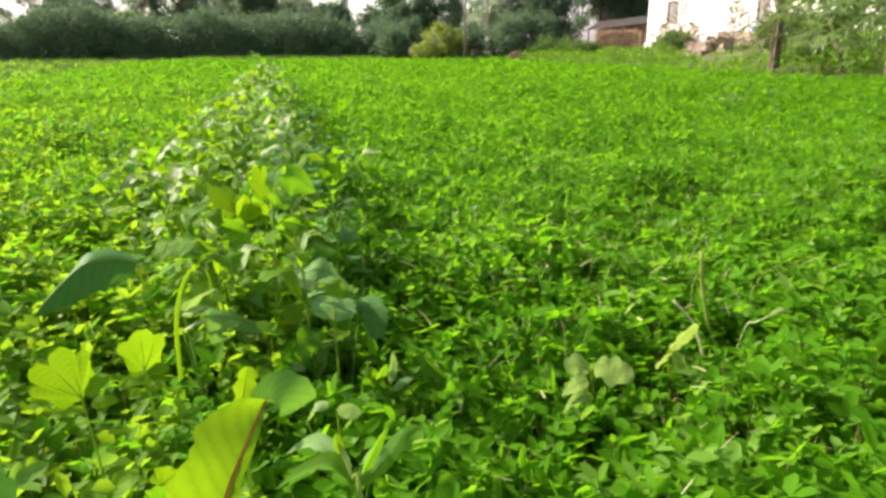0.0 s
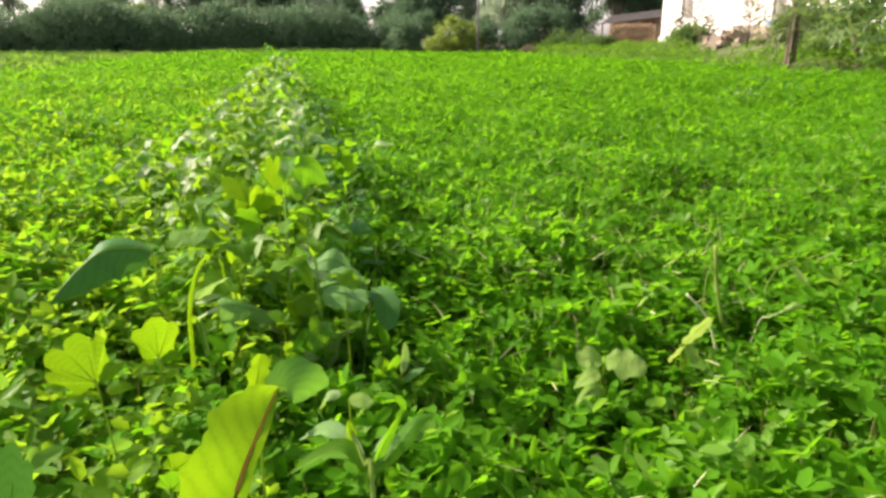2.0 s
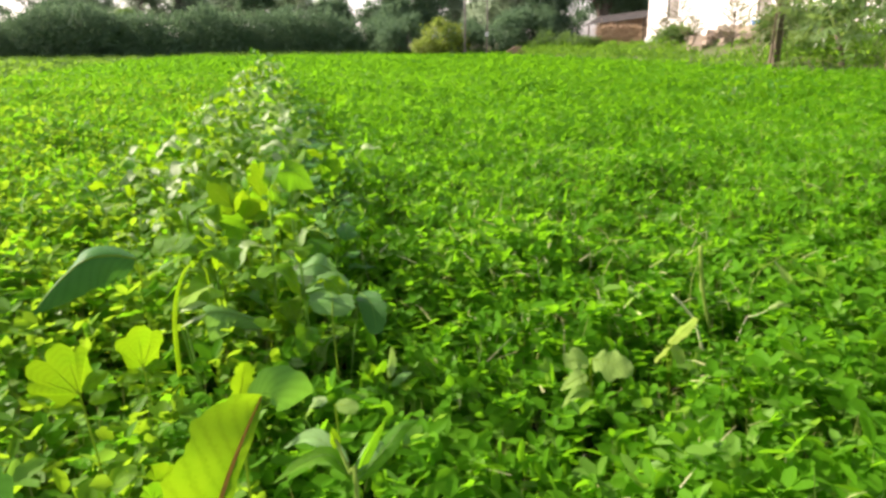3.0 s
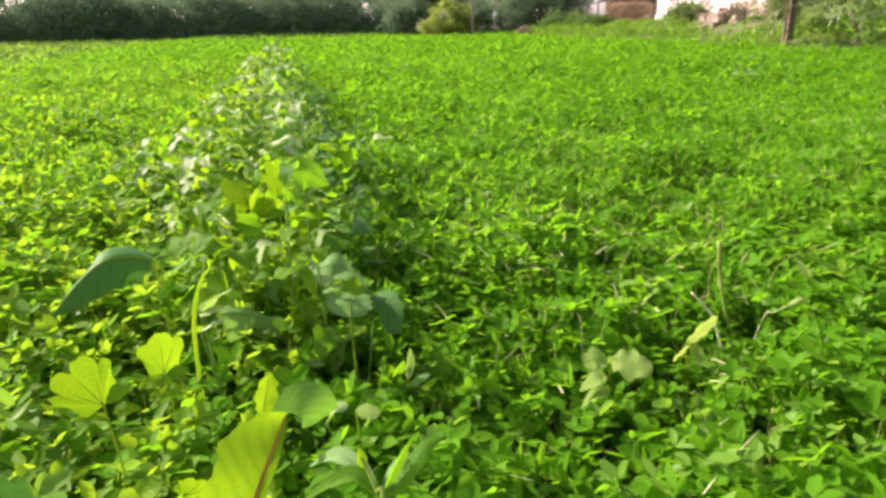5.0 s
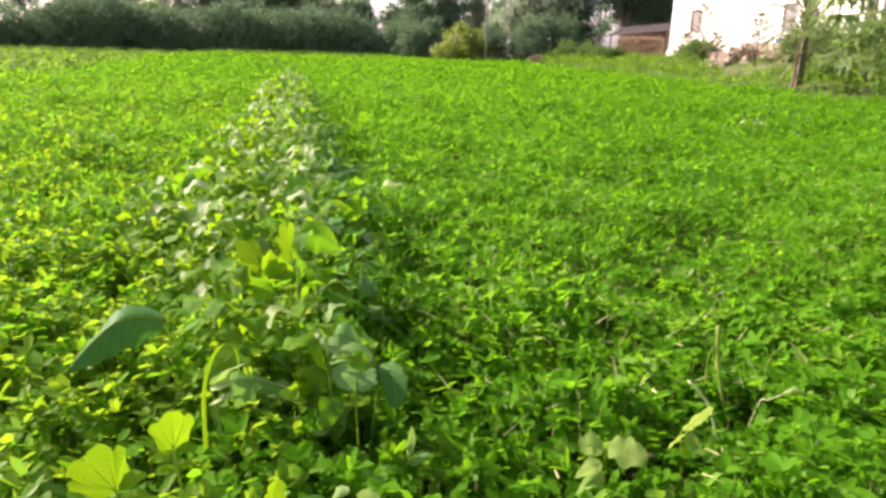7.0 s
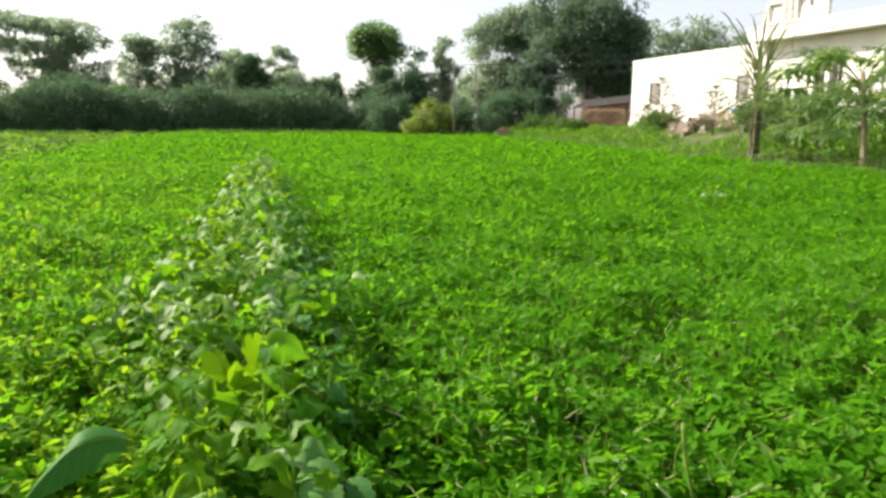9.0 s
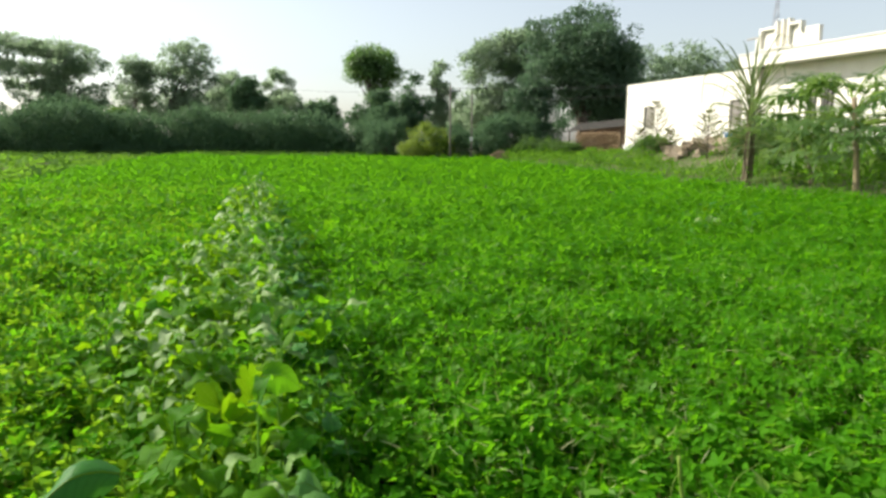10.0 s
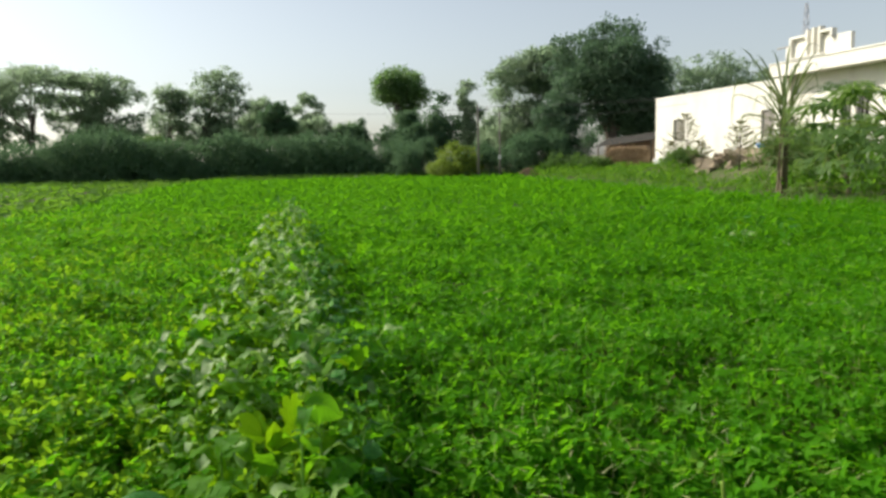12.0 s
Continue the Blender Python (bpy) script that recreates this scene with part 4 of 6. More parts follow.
    for x, y, r, h in ((4.9, 43.2, 1.3, 1.0), (6.4, 42.4, 0.8, 0.7), (8.8, 32.4, 0.8, 0.5), (10.6, 22.5, 1.3, 1.2), (10.8, 25.6, 1.0, 1.0)):
        make_tree("wild_bush", "low mid-green weedy bush below the house", x, y, 0.25, 0.04, [(0, 0, h * 0.5, r, h * 0.5), (r * 0.5, 0.2, h * 0.6, r * 0.5, h * 0.45), (-r * 0.6, 0, h * 0.35, r * 0.6, h * 0.35)], 22, 3600, (0.13, 0.05), BUSH, 0.9, 0.28, category="bush")


reseed(24)
build_trees()


def build_hedge():
    xs, cs, rs = np.arange(-62, -4.5, 0.45), [], []
    top = lambda x: np.interp(x, (-62, -36, -31.7, -28.9, -26.9, -23.8, -21.8, -20.9, -19.8, -18.6, -14.5, -10.8, -8.8, -7.6, -6.4, -4), (2.2, 2.2, 2.3, 3.0, 3.4, 2.8, 2.5, 1.9, 2.5, 2.7, 2.6, 2.7, 2.5, 1.7, 2.2, 1.9)) + 0.35 * bumps(x, x * 0 + 3, 1.9) + 0.3 * bumps(x, x * 0 + 9, 0.8)
    for x in xs:
        h = float(top(np.array(x)))
        for z in np.arange(-0.1, h, 0.5):
            for y in (49.2, 50.4, 51.4):
                cs.append((x + rng.normal(0, 0.15), y + rng.normal(0, 0.2), z + 0.3 + rng.normal(0, 0.1)))
                rs.append(rng.uniform(0.28, 0.66))
    v, f = clump_leaves(cs, rs, 0.9, 100000, 0.19, 0.11, 0.2, 0.26)
    # shoots that stick out of the top and front
    m = 1500
    sx = rng.uniform(-62, -4.6, m)
    sy = rng.uniform(48.8, 51.4, m)
    sz = top(sx) * np.where(rng.uniform(0, 1, m) < 0.75, rng.uniform(0.85, 1.1, m), rng.uniform(0.3, 0.9, m))
    d = unit(np.stack([rng.normal(0, 0.6, m), rng.normal(-0.3, 0.5, m), rng.uniform(0.3, 1.2, m)], axis=1))
    t = np.linspace(0, 1, 10)
    Q = np.stack([sx, sy, sz], axis=1)[:, None] + d[:, None] * (rng.uniform(0.35, 1.0, m)[:, None] * t)[..., None]
    Q = Q.reshape(-1, 3) + rng.normal(0, 0.04, (m * 10, 3))
    shoots = leaves(Q, np.repeat(d, 10, axis=0) + rng.normal(0, 0.8, (m * 10, 3)), up_normals(m * 10, 0.8), rng.uniform(0.1, 0.22, m * 10), rng.uniform(0.06, 0.11, m * 10), DIAMOND)
    v, f = joined([(v, f), shoots])
    # added sheet inside the hedge that blocks sky light between the leaves
    hx = np.arange(-62, -4.4, 0.5)
    low = np.stack([hx, 50.9 + 0.2 * bumps(hx, hx, 1.0), np.full(len(hx), 0.2)], axis=1)
    mid = np.stack([hx, 50.7 + 0.25 * bumps(hx, hx + 7, 1.0), top(hx) * 0.55], axis=1)
    high = np.stack([hx, 51.2 + 0.25 * bumps(hx, hx + 3, 1.0), top(hx) - 0.25 + 0.2 * bumps(hx, hx + 5, 0.6)], axis=1)
    n, k = len(hx), np.arange(len(hx) - 1)
    core = np.concatenate([low, mid, high]), np.concatenate([np.stack([k + a * n, k + 1 + a * n, k + 1 + (a + 1) * n, k + (a + 1) * n], axis=1) for a in (0, 1)])
    v, f = joined([(v, f), core])
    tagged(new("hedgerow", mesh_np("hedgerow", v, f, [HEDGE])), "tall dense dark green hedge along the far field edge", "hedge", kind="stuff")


reseed(25)
build_hedge()


# ---- the house on the bank ----
def on_wall(s, inward, z=0.0):
    """Pose on the long wall: s metres along it from its far corner, so far inward."""
    return Matrix.Translation((9.33 + 0.304 * s + 0.953 * inward, 40.0 - 0.953 * s + 0.304 * inward, z)) @ Matrix(((0.304, 0.953, 0, 0), (-0.953, 0.304, 0, 0), (0, 0, 1, 0), (0, 0, 0, 1)))


def wall_with_openings(bm, s0, s1, z0, z1, y0, y1, holes):
    """Wall from s0 to s1 with rectangular holes (s0, s1, z0, z1) right through it."""
    cuts = sorted({s0, s1, *(h[0] for h in holes), *(h[1] for h in holes)})
    for a, b in zip(cuts, cuts[1:]):
        solid = [(z0, z1)]
        for h in holes:
            if h[0] <= a and b <= h[1]:
                solid = [p for lo, hi in solid for p in ((lo, min(hi, h[2])), (max(lo, h[3]), hi)) if p[1] - p[0] > 1e-6]
        for lo, hi in solid:
            box(bm, (a, y0, lo), (b, y1, hi))
    bmesh.ops.remove_doubles(bm, verts=bm.verts, dist=1e-5)


def build_house():
    house = tagged(new("house"), "single-storey white painted house with a decorated parapet", "house")
    house.matrix_world = on_wall(0, 0)
    base, roof_a, roof_b = 0.25, 4.44, 4.88
    windows = [(1.76, 2.83, 2.07, 3.19), (8.55, 9.4, 2.07, 3.22), (12.85, 13.4, 2.1, 3.6), (13.6, 14.2, 2.1, 3.6), (16.4, 17.4, 2.1, 3.6)]
    bm = bmesh.new()
    wall_with_openings(bm, 0, 22, base, 4.3, 0, 0.24, windows)
    part("wall", bm, PAINT, house, "long sunlit white wall", False)
    bm = bmesh.new()
    box(bm, (0, 0.24, base), (0.24, 8, 4.3))
    part("wall", bm, PAINT, house, smooth=False)
    bm = bmesh.new()
    box(bm, (0.24, 7.76, base), (21.76, 8, 4.3))
    part("wall", bm, PAINT, house, smooth=False)
    bm = bmesh.new()
    box(bm, (21.76, 0.24, base), (22, 8, 4.3))
    part("wall", bm, PAINT, house, smooth=False)
    bm = bmesh.new()
    box(bm, (9.95, 0.24, base), (10.15, 7.76, 4.3))
    part("wall", bm, DARK_ROOM, house, smooth=False)
    bm = bmesh.new()
    box(bm, (0.24, 0.24, base), (21.76, 7.76, 1.15))
    part("floor_slab", bm, CONCRETE, house, smooth=False)
    bm = bmesh.new()
    box(bm, (-0.02, -0.02, 4.3), (10.06, 8.02, roof_a), bevel=0.012)
    part("roof", bm, PAINT, house, "flat roof edge", False)
    bm = bmesh.new()
    box(bm, (10.06, 0.0, 4.3), (22, 0.24, 4.43))
    part("wall", bm, PAINT, house, "white wall head under the porch slab", False)
    # porch slab with its deep white fascia
    bm = bmesh.new()
    box(bm, (10.06, -0.8, 4.43), (22.1, 8.05, 4.6))
    part("roof", bm, PAINT, house, "white porch slab", False)
    bm = bmesh.new()
    box(bm, (10.04, -0.86, 4.4), (22.12, -0.7, roof_b), bevel=0.01)
    box(bm, (10.04, -0.7, 4.4), (10.2, 8.06, roof_b), bevel=0.01)
    part("fascia", bm, PAINT, house, smooth=False)
    bm = bmesh.new()
    box(bm, (10.03, -0.9, roof_b), (22.14, -0.66, roof_b + 0.06), bevel=0.01)
    part("coping", bm, PAINT, house, smooth=False)
    # stepped parapet with frames and three upright bars
    par = new("parapet")
    par.parent = house
    bm = bmesh.new()
    box(bm, (10.88, -0.8, roof_b + 0.05), (14.08, -0.64, 5.46), bevel=0.008)
    box(bm, (13.37, -0.805, 5.44), (14.08, -0.635, 5.56), bevel=0.008)
    box(bm, (11.26, -0.76, 5.44), (13.27, -0.68, 5.78))
    part("panel", bm, PAINT, par, smooth=False)
    bars = [((11.2, 5.0), (11.31, 5.78)), ((11.31, 5.69), (12.04, 5.78)), ((12.04, 5.0), (12.15, 5.95)), ((12.35, 5.0), (12.46, 5.97)), ((12.66, 5.0), (12.77, 5.97)),
            ((12.77, 5.71), (13.22, 5.81)), ((13.22, 5.46), (13.33, 5.81)), ((11.15, 4.94), (12.95, 5.0))]
    for (a, lo), (b, hi) in bars:
        bm = bmesh.new()
        box(bm, (a, -0.94, lo), (b, -0.7, hi), bevel=0.01)
        part("bar", bm, PAINT, par, smooth=False)
    bm = bmesh.new()
    tube(bm, [(11.2, -0.7, 5.5), (10.5, -0.9, 5.47)], [0.03, 0.03], 8)
    part("spout", bm, FRAME, house)
    bm = bmesh.new()
    box(bm, (10.02, -0.14, base), (10.4, 0.0, 4.4), bevel=0.01)
    part("pilaster", bm, PAINT, house, smooth=False)
    bm = bmesh.new()
    box(bm, (-0.06, -0.09, base), (22, 0.0, 1.2), bevel=0.01)
    part("plinth", bm, PAINT_GREY, house, "weathered grey plinth", False)
    for a, b, lo, hi in windows:
        win = new("window")
        win.parent = house
        bm = bmesh.new()
        w = 0.05
        for q in (((a, lo), (b, lo + w)), ((a, hi - w), (b, hi)), ((a, lo + w), (a + w, hi - w)), ((b - w, lo + w), (b, hi - w)), (((a + b) / 2 - 0.02, lo + w), ((a + b) / 2 + 0.02, hi - w))):
            box(bm, (q[0][0], 0.1, q[0][1]), (q[1][0], 0.16, q[1][1]))
        part("frame", bm, FRAME, win, smooth=False)
        for c, d in ((a + w, (a + b) / 2 - 0.02), ((a + b) / 2 + 0.02, b - w)):
            bm = bmesh.new()
            box(bm, (c, 0.12, lo + w), (d, 0.128, hi - w))
            part("shutter" if a < 10 else "pane", bm, FRAME if a < 10 else GLASS, win, smooth=False)
        bm = bmesh.new()
        box(bm, (a - 0.08, -0.07, lo - 0.06), (b + 0.08, 0.1, lo), bevel=0.01)
        part("sill", bm, PAINT, win, smooth=False)
        for k in range(5):
            bm = bmesh.new()
            x = a + (b - a) * (k + 1) / 6
            tube(bm, [(x, 0.06, lo), (x, 0.06, hi)], [0.008, 0.008], 6)
            part("grille_bar", bm, FRAME, win)


build_house()


def build_yard():
    # low brick stand with a blue tub under the second window
    stand = tagged(new("masonry_stand"), "low rough masonry stand beside the house wall", "stand")
    stand.matrix_world = on_wall(9.6, -0.75, 0.0)
    bm = bmesh.new()
    box(bm, (-1.3, -0.3, 0.6), (1.9, 0.35, 1.62), bevel=0.04)
    for v in bm.verts:
        v.co += Vector((rng.normal(0, 0.015), rng.normal(0, 0.015), rng.normal(0, 0.02)))
    part("body", bm, CONCRETE, stand, smooth=False)
    tub = tagged(new("blue_tub"), "bright blue plastic tub on a masonry stand", "tub")
    tub.matrix_world = on_wall(9.72, -0.75, 1.62)
    bm = bmesh.new()
    tube(bm, [(0, 0, 0), (0, 0, 0.12), (0, 0, 0.17)], [0.24, 0.28, 0.29], 16)
    part("body", bm, BLUE, tub)
    bm = bmesh.new()
    tube(bm, [(0, 0, 0.162), (0, 0, 0.19)], [0.31, 0.31], 16)
    part("rim", bm, BLUE, tub)
    # rubble on the bank
    shapes = []
    for k in range(5):
        bm = bmesh.new()
        box(bm, (-0.5, -0.5, -0.5), (0.5, 0.5, 0.5), bevel=0.06)
        for v in bm.verts:
            v.co += Vector(rng.normal(0, 0.07, 3))
        me = bpy.data.meshes.new("block")
        bm.to_mesh(me)
        bm.free()
        me.materials.append(CONCRETE)
        shapes.append(me)
    for cx, cy, n, w, h in ((9.55, 29.5, 34, 1.5, 0.5), (10.9, 27.2, 30, 1.3, 0.8), (8.9, 32.2, 16, 1.0, 0.35), (11.6, 24.8, 14, 1.0, 0.4)):
        pile = tagged(new("rubble_pile"), "heap of broken pale concrete lumps on the bank", "rubble")
        g = float(ground_height(np.array(cx), np.array(cy)))
        pile.location = (cx, cy, g)
        for k in range(n):
            a, r = rng.uniform(0, 2 * np.pi), w * rng.uniform(0, 1) ** 0.7
            dx, dy = r * math.cos(a) * 0.8, r * math.sin(a)
            s = rng.uniform(0.18, 0.5)
            z = float(ground_height(np.array(cx + dx), np.array(cy + dy))) - g + h * max(0.0, 1 - r / w) * rng.uniform(0.2, 1.0) + 0.1 * s
            ob = new("block", shapes[k % 5])
            ob.parent = pile
            ob.matrix_basis = pose(dx, dy, z, *rng.uniform(-25, 25, 2), rng.uniform(0, 180)) @ Matrix.Diagonal((s, s * rng.uniform(0.5, 1.2), s * rng.uniform(0.3, 0.7), 1))
    # the lean-to shed with a straw stack behind the house corner
    shed = tagged(new("lean_to_shed"), "low open shed with a grey sheet roof", "shed")
    gz = float(ground_height(np.array(8.0), np.array(43.4)))
    shed.matrix_world = pose(8.55, 43.4, gz, 0, 0, -24)
    bm = bmesh.new()
    for k in range(20):
        x0 = -1.75 + k * 0.17
        zz = 1.85 + (0.016 if k % 2 else 0.0)
        up, up2 = 0.1 * x0, 0.1 * (x0 + 0.17)
        vs = [bm.verts.new(p) for p in ((x0, -1.1, zz - 0.3 + up), (x0 + 0.17, -1.1, 1.85 - 0.3 + up2 + (0 if k % 2 else 0.016)), (x0 + 0.17, 1.8, 2.1 + up2 + (0 if k % 2 else 0.016)), (x0, 1.8, 2.1 + up + (0.016 if k % 2 else 0.0)))]
        bm.faces.new(vs)
    bmesh.ops.remove_doubles(bm, verts=bm.verts, dist=0.001)
    bmesh.ops.solidify(bm, geom=bm.faces[:], thickness=0.012)
    part("roof", bm, SHEET, shed, "grey corrugated sheet roof", False)
    for px, py, h in ((-1.6, -0.95, 1.55), (0.0, -0.95, 1.55), (1.5, -0.95, 1.55), (-1.6, 1.6, 2.05), (1.5, 1.6, 2.05)):
        bm = bmesh.new()
        tube(bm, [(px, py, -0.1), (px + 0.02, py, h + 0.1 * px)], [0.06, 0.05], 7)
        part("post", bm, BARK, shed)
    bm = bmesh.new()
    box(bm, (-1.7, 1.65, -0.05), (1.6, 1.8, 1.85), bevel=0.01)
    part("back_wall", bm, BRICK, shed, smooth=False)
    stack = tagged(new("straw_stack"), "brown stack of dry straw under the shed roof", "straw stack")
    stack.matrix_world = pose(8.62, 43.3, gz, 0, 0, -24)
    bm = bmesh.new()
    box(bm, (-1.05, -1.2, -0.05), (1.2, 1.1, 1.36), bevel=0.22)
    bmesh.ops.subdivide_edges(bm, edges=bm.edges[:], cuts=3, use_grid_fill=True)
    for v in bm.verts:
        v.co += Vector(rng.normal(0, 0.03, 3))
    part("body", bm, THATCH, stack)
    n = 2200
    P = np.stack([rng.uniform(-1.1, 1.25, n), rng.uniform(-1.3, -1.15, n), rng.uniform(0.0, 1.34, n)], axis=1)
    A = rng.normal(0, 1, (n, 3)) * np.array([1, 0.3, 0.5])
    v, f = leaves(P, A, rng.normal(0, 1, (n, 3)), rng.uniform(0.15, 0.45, n), rng.uniform(0.015, 0.035, n), DIAMOND)
    under(new("loose_straw", mesh_np("loose_straw", v, f, [THATCH])), stack)
    # small stack of bricks at the field edge
    heap = tagged(new("brick_stack"), "small loose stack of reddish bricks at the field edge", "bricks")
    hg = float(ground_height(np.array(2.67), np.array(43.0)))
    heap.location = (2.67, 43.0, hg)
    bm = bmesh.new()
    box(bm, (-0.115, -0.055, 0), (0.115, 0.055, 0.075), bevel=0.006)
    me = bpy.data.meshes.new("brick")
    bm.to_mesh(me)
    bm.free()
    me.materials.append(BRICK)
    for lay in range(7):
        for k in range(8 - lay + (lay * 7) % 3 // 2):
            for d in range(2):
                ob = new("brick", me)
                ob.parent = heap
                ob.matrix_basis = pose((k - 3.5 + lay * 0.45) * 0.24 + rng.normal(0, 0.03), d * 0.13 + rng.normal(0, 0.01), lay * 0.077, 0, 0, rng.normal(0, 5))


reseed(26)
build_yard()


def build_poles():
    tops = []
    for x, y, h, r, arm in ((-0.45, 43.0, 4.6, 0.07, True), (0.82, 42.0, 4.15, 0.055, False), (31.0, 36.0, 6.5, 0.1, True), (-24.0, 66.0, 7.0, 0.1, True)):
        g = float(ground_height(np.array(x), np.array(y)))
        p = tagged(new("utility_pole"), "thin weathered grey utility pole at the field edge", "pole")
        p.location = (x, y, g)
        bm = bmesh.new()
        tube(bm, [(0, 0, -0.3), (0.02, 0, h * 0.5), (0.0, 0, h)], [r, r * 0.9, r * 0.75], 10)
        part("shaft", bm, POLE, p)
        if arm:
            bm = bmesh.new()
            box(bm, (-0.1, -0.04, h - 0.35), (0.65, 0.04, h - 0.27), bevel=0.008)
            part("cross_arm", bm, STEEL, p, smooth=False)
            for k in (0.1, 0.55):
                bm = bmesh.new()
                tube(bm, [(k, 0, h - 0.27), (k, 0, h - 0.2), (k, 0, h - 0.14)], [0.03, 0.045, 0.02], 8)
                part("insulator", bm, PAINT, p)
        else:
            bm = bmesh.new()
            box(bm, (-0.09, -0.2, h * 0.33), (0.09, -0.06, h * 0.33 + 0.24), bevel=0.01)
            part("switch_box", bm, PAINT_GREY, p, "pale grey switch box", False)
        tops.append((x, y, g + h))

    def wire(a, b, sag):
        bm = bmesh.new()
        pts = [Vector(a).lerp(Vector(b), k / 16) - Vector((0, 0, sag * 4 * (k / 16) * (1 - k / 16))) for k in range(17)]
        tube(bm, pts, [0.008] * 17, 4, cap=False)
        c = sum((p for p in pts), Vector()) / 17
        me = bpy.data.meshes.new("overhead_wire")
        bm.to_mesh(me)
        bm.free()
        me.materials.append(WIRE)
        tagged(new("overhead_wire", me), "thin dark overhead electric wire between poles", "wire", group="overhead wires")

    (ax, ay, az), (bx, by, bz), (cx, cy, cz), (dx, dy, dz) = tops
    wire((ax + 0.1, ay, az - 0.14), (cx + 0.1, cy, cz - 0.14), 0.9)
    wire((ax + 0.55, ay, az - 0.14), (cx + 0.55, cy, cz - 0.14), 1.0)
    wire((ax + 0.1, ay, az - 0.14), (dx + 0.1, dy, dz - 0.14), 0.7)
    wire((bx, by, bz - 0.05), (10.2, 37.0, 3.95), 0.35)
    # lattice mast far behind the house
    mast = tagged(new("lattice_mast"), "tall grey steel lattice mast in the far distance", "mast")
    mast.location = (170, 400, 0)
    H, W0, W1 = 79.0, 9.0, 1.0
    at = lambda k, t: Vector(((W0 + (W1 - W0) * t) / 2 * (1, 1, -1, -1)[k], (W0 + (W1 - W0) * t) / 2 * (1, -1, -1, 1)[k], H * t))
    for k in range(4):
        bm = bmesh.new()
        tube(bm, [at(k, 0), at(k, 1)], [0.22, 0.12], 5)
        part("leg", bm, STEEL, mast)
    for i in range(14):
        bm = bmesh.new()
        for k in range(4):
            tube(bm, [at(k, i / 14), at((k + 1) % 4, (i + 1) / 14)], [0.09, 0.09], 4)
            tube(bm, [at(k, (i + 1) / 14), at((k + 1) % 4, (i + 1) / 14)], [0.07, 0.07], 4)
        part("bracing", bm, STEEL, mast)


build_poles()


# ---- plants with leaves one can tell apart ----
def smooth_line(pts, n):
    """n points along a smooth curve through pts."""
    p = [Vector(q) for q in pts]
    p = [p[0] * 2 - p[1]] + p + [p[-1] * 2 - p[-2]]
    out = []
    for i in range(n):
        t = i / (n - 1) * (len(p) - 3)
        k = min(int(t), len(p) - 4)
        t -= k
        a, b, c, d = p[k:k + 4]
        out.append(0.5 * ((2 * b) + (c - a) * t + (2 * a - 5 * b + 4 * c - d) * t * t + (3 * b - a - 3 * c + d) * t ** 3))
    return out


def outline(kind, s):
    if kind == "lyrate":
        tip = max(0.0, 1 - ((s - 0.72) / 0.29) ** 2) ** 0.5 if s > 0.43 else 0.0
        lobes = 0.42 * abs(math.sin((s - 0.06) / 0.2 * math.pi)) * (0.5 + s) if 0.06 < s < 0.5 else 0.0
        return max(tip * (1 - 0.12 * (math.sin(s * 34) > 0.2)), lobes, 0.03)
    if kind == "lobed":
        full = max(0.0, 1 - ((s - 0.55) / 0.47) ** 2) ** 0.45 if s > 0.08 else 0.0
        return max(full * (0.6 + 0.4 * abs(math.sin(s * 8.2 + 0.5)) ** 0.5), 0.03)
    if kind == "hand":
        lobes = [h * max(0.0, 1 - ((s - c) / w) ** 2) ** 0.5 for c, w, h in ((0.2, 0.13, 0.62), (0.52, 0.19, 1.0), (0.86, 0.15, 0.6))]
        return max(*lobes, 0.62 * min(1.0, s * 6, (1 - s) * 6), 0.03)
    if kind == "round":
        return max(max(0.0, 1 - ((s - 0.52) / 0.5) ** 2) ** 0.45 * (1 - 0.06 * (math.sin(s * 30) > 0)), 0.03)
    if kind == "fan":
        return max(0.08, (0.12 + 0.88 * min(1.0, s / 0.75) ** 1.2) * (1 - max(0.0, (s - 0.75) / 0.25) ** 3 * 0.7))
    if kind == "sail":
        return max(0.05, (s / 0.8) ** 0.9 if s < 0.8 else 1 - 0.75 * ((s - 0.8) / 0.2) ** 2)
    if kind == "blunt":
        return max(0.03, min(1.0, s * 5 + 0.5) * (1 - 0.25 * s) * (1 - s ** 10) * (1 + 0.05 * math.sin(s * 21)))
    if kind == "strap":
        return max(0.03, min(1.0, s * 8 + 0.5) * (1 - s ** 3))
    return max(0.03, math.sin(math.pi * min(1, s * 0.97 + 0.03) ** 0.75) ** 0.8)


